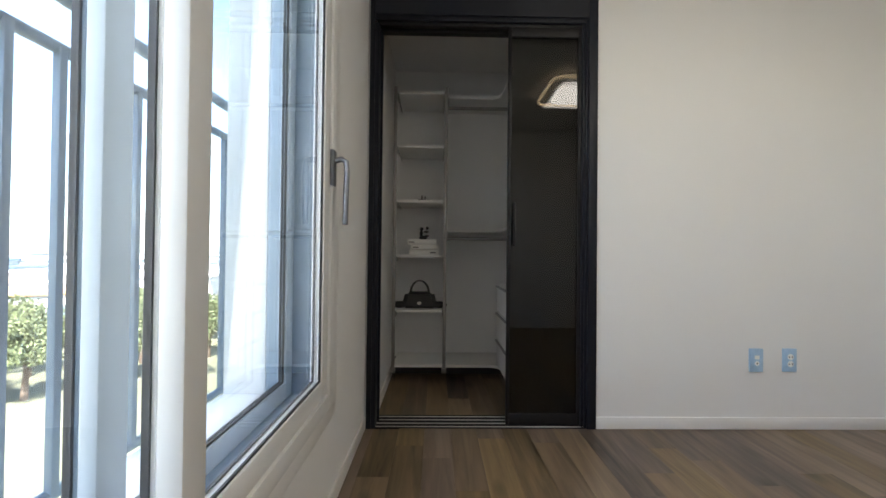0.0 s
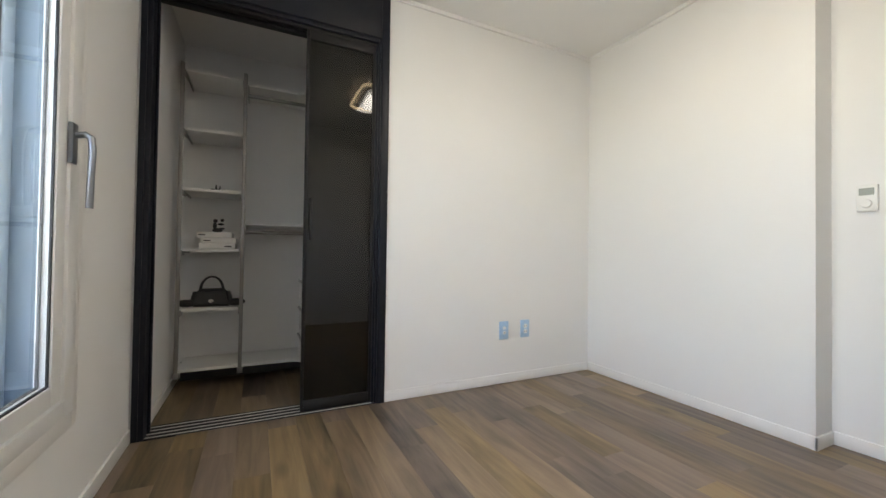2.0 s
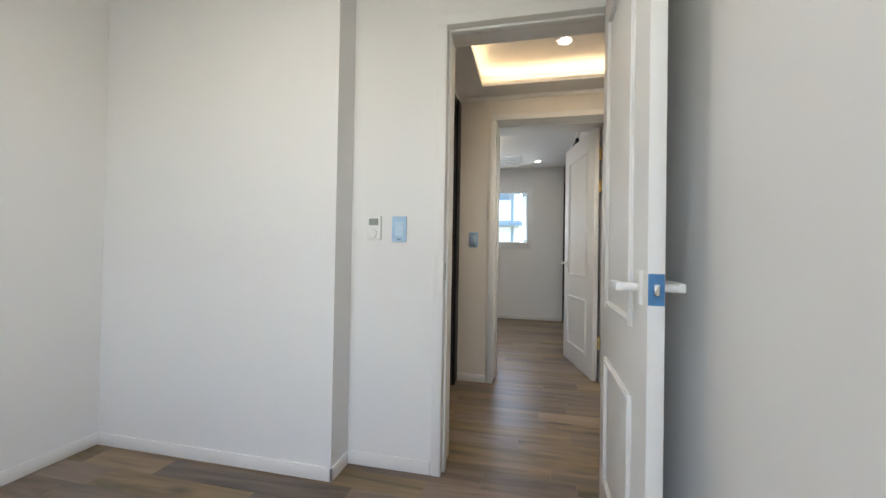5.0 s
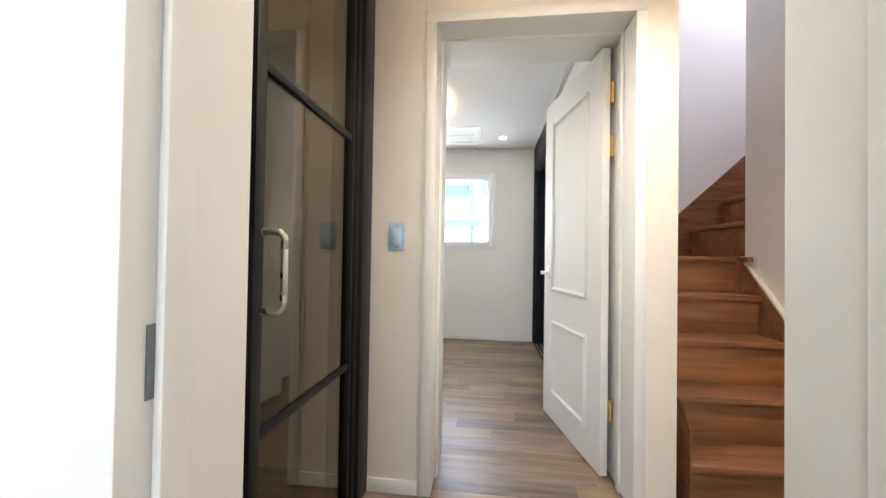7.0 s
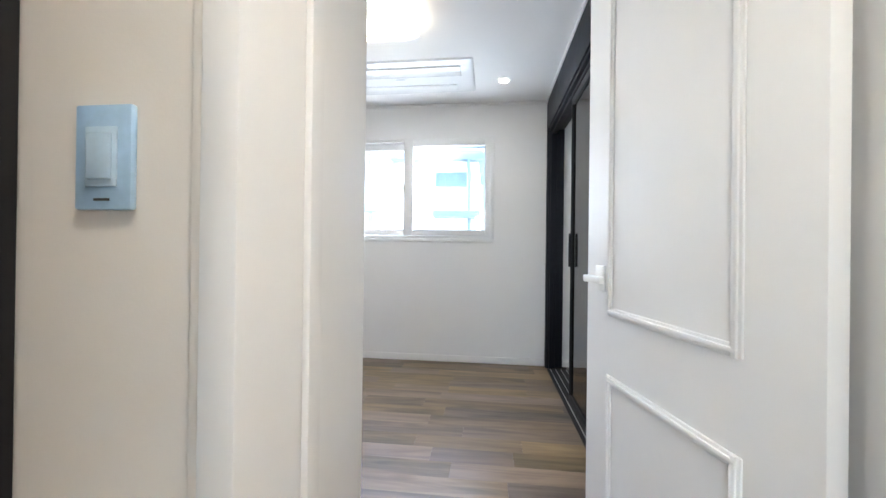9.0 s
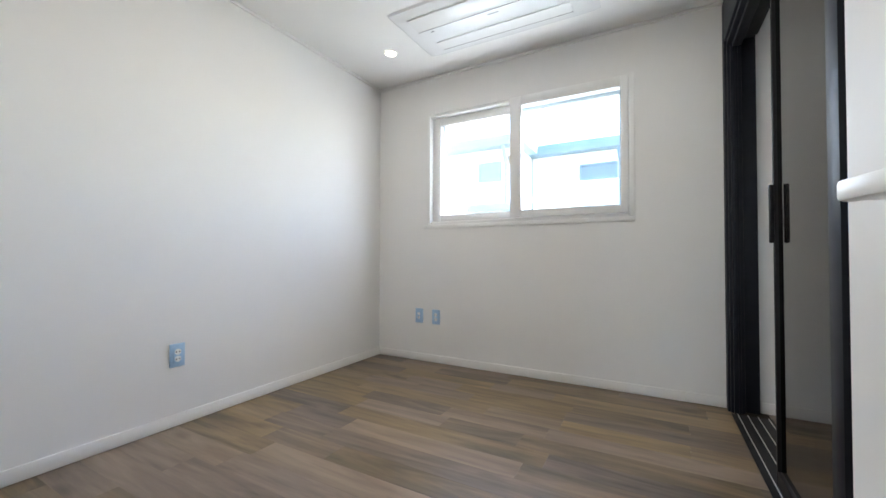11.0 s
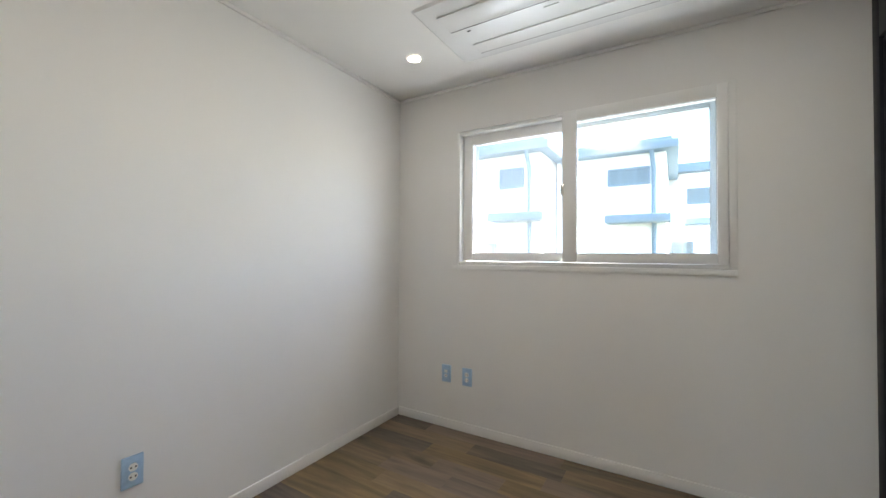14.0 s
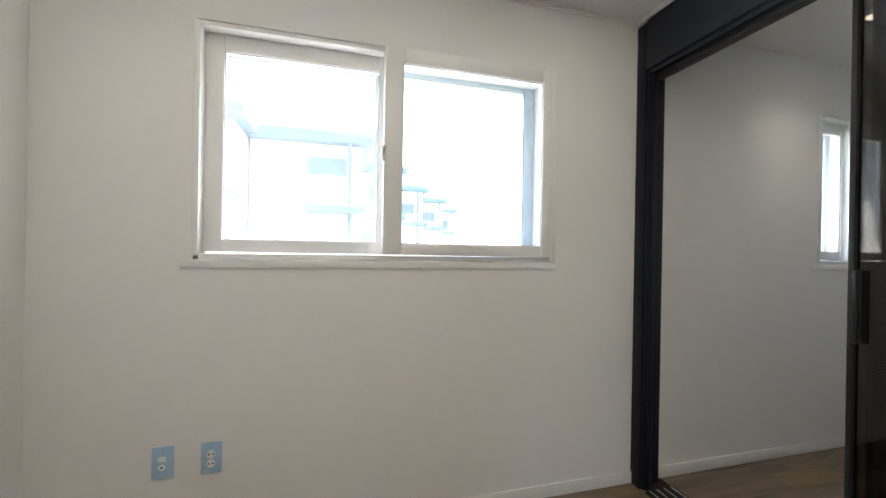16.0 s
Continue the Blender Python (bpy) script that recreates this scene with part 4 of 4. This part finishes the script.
def skirt(prof, lo, hi, along_x, name="skirting", material=M_STAIR):
    """A sloping board: its outline in (run, z), its thickness from lo to hi."""
    bm = bmesh.new()
    a = [bm.verts.new((u, lo, z) if along_x else (lo, u, z)) for u, z in prof]
    b = [bm.verts.new((u, hi, z) if along_x else (hi, u, z)) for u, z in prof]
    n = len(prof)
    for k in range(n):
        bm.faces.new((a[k], a[(k + 1) % n], b[(k + 1) % n], b[k]))
    bm.faces.new(a[::-1])
    bm.faces.new(b)
    bmesh.ops.recalc_face_normals(bm, faces=bm.faces[:])
    part(name, bm, material, st)


part("corner_block", B((5.772, SYS - 0.034, 0.55), (5.86, SYS + 0.0105, 1.041), 0.001), M_STAIR, st)
SK = 0.905   # slope of the skirting boards
sk = [(4.78, 0.0), (4.78, 0.16), (5.775, 0.16 + 0.995 * SK), (5.775, 0.6), (5.35, 0.0)]
skirt(sk, SYS - 0.014, SYS + 0.010, True)
skirt([(4.78, 0.161), (4.78, 0.175), (5.775, 0.175 + 0.995 * SK), (5.775, 0.161 + 0.995 * SK)], SYS - 0.014, SYS + 0.014, True, "skirting_cap", M_HALLWALL)
skirt([(4.995, 0.0), (4.995, 0.36), (5.83, 0.36 + 0.835 * SK), (6.43, 1.34), (6.43, 1.0), (5.45, 0.0)], SYN - 0.002, SYN + 0.004, True)
part("nosing_return", B((5.690, SYS - 0.005, 5 * R - 0.03), (5.800, SYS + 0.028, 5 * R - 0.0005), 0.004), M_STAIR, st)
skirt([(SYN - 0.01, 1.0), (SYN - 0.01, 1.28), (-3.47, 1.28), (-4.6, 1.28 + 1.13 * 0.95), (-4.6, 1.8), (-3.6, 1.0)], XE - 0.004, XE + 0.009, False)

# ---- room: sliding window ----


def sash_bars(x0, x1, ya, yb, z0, z1, south, north, low, high):
    """The four bars of a leaf between ya (south) and yb (north), each with its own width."""
    return boxes(((x0, ya, z0), (x1, ya + south, z1)), ((x0, yb - north, z0), (x1, yb, z1)),
                 ((x0, ya + south, z0), (x1, yb - north, z0 + low)), ((x0, ya + south, z1 - high), (x1, yb - north, z1)), bevel=0.004)


def leaf(parent, name, x0, x1, ya, yb, z0, z1, south, north, low, high, material, glass):
    s = part(name, sash_bars(x0, x1, ya, yb, z0, z1, south, north, low, high), material, parent)
    xm = (x0 + x1) / 2
    p = part("pane", B((xm - 0.006, ya + south - 0.004, z0 + low - 0.004), (xm + 0.006, yb - north + 0.004, z1 - high + 0.004)), glass, s)
    p.visible_shadow = False
    part("gasket", sash_bars(x0 + 0.007, x0 + 0.012, ya + south - 0.003, yb - north + 0.003, z0 + low - 0.003, z1 - high + 0.003, 0.006, 0.006, 0.006, 0.006), M_GASKETPALE, s)
    return s


def sliding_window(name, label, y0, y1, z0, z1):
    """A two-leaf white sliding window in the east wall; y0 is its northern end. The southern leaf runs on the room side."""
    e = thing(name, label, "window", kind="structure")
    X = BE
    ym = y0 - 0.4675 * (y0 - y1)
    part("casing", boxes(((X - 0.006, y0 - 0.016, z0 + 0.02), (X + 0.05, y0 + 0.008, z1 - 0.006)), ((X - 0.006, y1 - 0.022, z0 + 0.006), (X + 0.05, y1 + 0.012, z1 + 0.012)),
                         ((X - 0.006, ym, z1 - 0.024), (X + 0.05, y0 - 0.016, z1 - 0.006)), bevel=0.003), M_PVC, e)
    part("sill", B((X - 0.008, y1 - 0.022, z0 - 0.026), (X + 0.05, y0 + 0.042, z0 + 0.006), 0.002), M_PVC, e)
    part("window_frame", sash_bars(X + 0.0505, X + 0.27, y1, y0, z0, z1, 0.02, 0.02, 0.03, 0.03), M_PVC, e)
    part("bottom_track", B((X + 0.004, y1 + 0.0125, z0 + 0.0065), (X + 0.05, y0 - 0.0165, z0 + 0.03), 0.002), M_PVC, e)
    leaf(e, "inner_sash", X - 0.016, X + 0.030, y1 + 0.014, ym, z0 + 0.032, z1 + 0.003, 0.046, 0.082, 0.052, 0.068, M_PVC, M_GLASS)
    leaf(e, "inner_sash", X + 0.052, X + 0.094, ym - 0.05, y0 - 0.018, z0 + 0.036, z1 - 0.024, 0.066, 0.066, 0.052, 0.064, M_PVC, M_GLASS_F)
    leaf(e, "outer_sash", X + 0.145, X + 0.175, y1 + 0.02, ym + 0.01, z0 + 0.03, z1 - 0.02, 0.056, 0.05, 0.035, 0.030, M_OUTSASH, M_GLASS)
    leaf(e, "outer_sash", X + 0.195, X + 0.225, ym - 0.03, y0 - 0.02, z0 + 0.03, z1 - 0.02, 0.05, 0.03, 0.035, 0.020, M_OUTSASH, M_GLASS)
    l = part("latch", B((X - 0.022, ym - 0.010, 1.575), (X - 0.0165, ym + 0.010, 1.645), 0.002), M_CHROME, e, "small silver crescent latch")
    part("thumb_turn", B((X - 0.036, ym - 0.001, 1.60), (X - 0.022, ym + 0.007, 1.635), 0.002), M_HANDLE, l)
    return e


sliding_window("window_2", "white two-leaf sliding window over pale sill", VY0, VY1, VZ0, VZ1)
sliding_window("window_3", "white sliding window inside the dressing closet", UY0, UY1, VZ0, VZ1)

# dressing closet front: dark posts, header, sliding panels
df = thing("closet_frame", "charcoal navy frame of the dressing closet opening", "door frame", kind="structure")
part("jamb", boxes(((8.088, BS - 0.05, 0.001), (BE - 0.0005, BS + 0.030, 2.37)), ((8.076, BS - 0.032, 0.001), (8.088, BS + 0.018, 2.12)), ((8.064, BS - 0.018, 0.001), (8.076, BS + 0.004, 2.10)), ((8.118, BS - 0.12, 0.001), (BE - 0.0005, BS - 0.0505, 2.37)), bevel=0.002), M_NAVY, df)
part("jamb", B((6.55, BS - 0.155, 0.001), (6.62, BS + 0.030, 2.37), 0.002), M_NAVY, df)
part("header", boxes(((6.62, BS - 0.125, 2.13), (8.088, BS + 0.030, 2.398)), ((6.62, BS - 0.05, 2.105), (8.076, BS + 0.018, 2.13)), bevel=0.002), M_NAVY, df)
part("rail_head", boxes(((6.62, BS - 0.048, 2.078), (8.064, BS - 0.005, 2.105)), ((6.62, BS - 0.105, 2.108), (8.064, BS - 0.06, 2.13)), bevel=0.001), M_ALU_BLACK, df)
part("threshold", B((6.62, BS - 0.16, -0.005), (8.06, BS + 0.02, 0.003)), M_ALU_BLACK, df)
for y in (-0.145, -0.10, -0.055, -0.01):
    part("floor_track", B((6.62, BS + y, 0.003), (8.06, BS + y + 0.0035, 0.0065)), M_TRACK, df)
sliding_panel("sliding_door", "smoked glass sliding door of the dressing closet, pushed open", 6.63, 7.30, BS - 0.045, BS - 0.012, 0.010, 2.085, 7.275, 1)
sliding_panel("sliding_door", "smoked glass sliding panel stacked behind another", 6.63, 7.28, BS - 0.10, BS - 0.067, 0.010, 2.112, None, 1)

# ---- outside ----
GZ = -9.0
structure("ground", boxes(((-1500, -1500, GZ - 1), (1500, 1500, GZ))), M_GROUND, "pale ground with grass far below the window")


def house(x0, x1, y0, y1, top, wins, eave):
    """A white rendered house with a projecting metal eave; wins are on its west face: (y, z, w, h)."""
    e = thing("house", "white rendered house with blue-grey metal eaves", "house", (0, 0, 0), group="row of white houses")
    part("wall", B((x0, y0, GZ), (x1, y1, top), 0.03), M_STUCCO, e)
    part("roof", boxes(((x0 - 0.35, y0 - 0.30, top), (x1 + 0.35, y1 + 0.02, top + 0.24)), ((x0 - 0.2, y0 - 0.15, top + 0.24), (x1 + 0.2, y1, top + 0.36)), bevel=0.03), M_ROOF, e)
    for y, z, w, h in wins:
        bars = [((x0 - 0.06, y, z), (x0 + 0.02, y + 0.06, z + h)), ((x0 - 0.06, y + w - 0.06, z), (x0 + 0.02, y + w, z + h)),
                ((x0 - 0.06, y + 0.06, z), (x0 + 0.02, y + w - 0.06, z + 0.06)), ((x0 - 0.06, y + 0.06, z + h - 0.06), (x0 + 0.02, y + w - 0.06, z + h))]
        bars += [((x0 - 0.05, y + w * f - 0.02, z + 0.06), (x0 + 0.02, y + w * f + 0.02, z + h - 0.06)) for f in ((0.34, 0.70) if w > h * 1.5 else (0.5,))]
        wd = part("window", boxes(*bars), M_ROOF, e)
        part("pane", B((x0 - 0.02, y + 0.05, z + 0.05), (x0 + 0.01, y + w - 0.05, z + h - 0.05)), M_HWIN, wd)
    bm = bmesh.new()
    tube(bm, [(x0 - 0.3, y0 + 0.35, top), (x0 - 0.12, y0 + 0.3, top - 0.5), (x0 - 0.12, y0 + 0.3, top - 6)], 0.06, 8)
    part("drainpipe", bm, M_ROOF, e)
    part("canopy", B((x0 - 0.7, eave, top - 2.0), (x0, eave + 1.6, top - 1.78), 0.03), M_ROOF, e)
    return e


house(18.0, 22.5, -1.8, 1.2, 4.15, ((-1.40, 3.27, 1.10, 0.50), (-0.9, -0.6, 0.8, 1.6)), -1.9)
house(16.5, 24, 1.25, 8.0, 4.2, ((1.75, 3.2, 0.75, 0.6), (4.6, 2.9, 1.0, 0.9), (2.6, 0.4, 0.6, 1.2)), 1.0)
house(23.0, 28, -3.7, -0.8, 4.4, ((-3.3, 3.2, 0.9, 0.6), (-2.6, 0.3, 0.7, 1.5)), -3.9)
house(28.5, 33, -5.9, -3.2, 4.5, ((-5.4, 3.2, 0.9, 0.6), (-4.6, 0.2, 0.8, 1.5)), -6.1)
house(34.0, 39, -8.6, -5.4, 4.6, ((-8.0, 3.2, 1.0, 0.7), (-7.0, 0.2, 0.9, 1.6)), -8.8)
house(41.0, 46, -11.6, -8.2, 4.6, ((-11.0, 3.2, 1.0, 0.7), (-10.0, 0.2, 0.9, 1.6)), -11.8)

# trees and a far town to the west
leafrng = random.Random(11)


def make_tree():
    e = thing("tree", "leafy green tree far below the window", "tree", (0, 0, 0), group="trees outside")
    bm = bmesh.new()
    cyl(bm, (0, 0, 0), (0.1, 0, 2.6), 0.22, 0.12, 10)
    for k in range(5):
        a = k * 1.26
        cyl(bm, (0.08, 0, 1.7 + 0.15 * k), (1.1 * math.cos(a), 1.1 * math.sin(a), 3.1 + 0.25 * k), 0.08, 0.02, 6)
    part("trunk", bm, M_TRUNK, e)
    bm = bmesh.new()
    for _ in range(1500):
        c = leafrng.choice(((0, 0, 3.9), (0.9, 0.3, 3.3), (-0.8, 0.5, 3.4), (0.2, -0.9, 3.2), (-0.3, 0.1, 4.7), (0.7, -0.5, 4.2)))
        d = Vector((leafrng.gauss(0, 1), leafrng.gauss(0, 1), leafrng.gauss(0, 0.8))).normalized() * (0.5 + 0.55 * leafrng.random())
        p = Vector(c) + d
        m = Matrix.Translation(p) @ Euler((leafrng.random() * 6, leafrng.random() * 6, leafrng.random() * 6)).to_matrix().to_4x4()
        s = 0.12 + 0.1 * leafrng.random()
        bm.faces.new([bm.verts.new(m @ Vector(q)) for q in ((-s, 0, 0), (0, -s * 0.5, 0.03), (s, 0, 0), (0, s * 0.5, 0.03))])
    part("crown", bm, M_LEAF, e)
    return e


tree = make_tree()
first = True
for k in range(150):
    a = radians(22 + 32 * leafrng.random())
    d = 34 + 120 * (k / 150) ** 1.3 + 5 * leafrng.random()
    m = pose(1 - d * math.sin(a), -2 + d * math.cos(a), GZ, 0, 0, leafrng.random() * 360)
    if first:
        tree.matrix_basis = m
        first = False
    else:
        copy_thing(tree, m)
for k in range(64):
    a = radians(20 + 38 * leafrng.random())
    d = 62 + 240 * (k / 64) ** 1.3
    w, dp, h = 8 + 10 * leafrng.random(), 8 + 8 * leafrng.random(), 4 + 5 * leafrng.random()
    e = thing("town_building", "pale low building in the distant town", "building", (1 - d * math.sin(a), -2 + d * math.cos(a), GZ), leafrng.random() * 40, "distant town")
    part("wall", B((-w / 2, -dp / 2, 0), (w / 2, dp / 2, h), 0.05), M_TOWN, e)
    part("roof", B((-w / 2 - 0.3, -dp / 2 - 0.3, h), (w / 2 + 0.3, dp / 2 + 0.3, h + 0.4), 0.05), M_TOWNROOF if k % 7 == 0 else M_ROOF if k % 3 == 0 else M_TOWN, e)
    for q in range(4):
        part("window", B((-w / 2 + w * (q + 0.3) / 4, -dp / 2 - 0.05, h * 0.55), (-w / 2 + w * (q + 0.7) / 4, -dp / 2 + 0.02, h * 0.8)), M_HWIN, e)

# ---- floor planks ----
rng = random.Random(5)
PW, PL, GAP = 0.130, 0.92, 0.0003
x = 0.62
while x < 8.3:
    y = -5.2 - rng.random() * PL
    while y < 1.2:
        length = PL * rng.choice((0.45, 0.62, 0.8, 1.0, 1.0, 1.25))
        for floor, rects in FLOORS:
            for fx0, fx1, fy0, fy1 in rects:
                a0, a1, b0, b1 = max(x, fx0), min(x + PW, fx1), max(y, fy0), min(y + length, fy1)
                if a1 - a0 > 0.012 and b1 - b0 > 0.012:
                    part("plank", B((a0 + GAP, b0 + GAP, -0.005), (a1 - GAP, b1 - GAP, -rng.random() * 0.0003)), M_FLOOR, floor)
        y += length
    x += PW
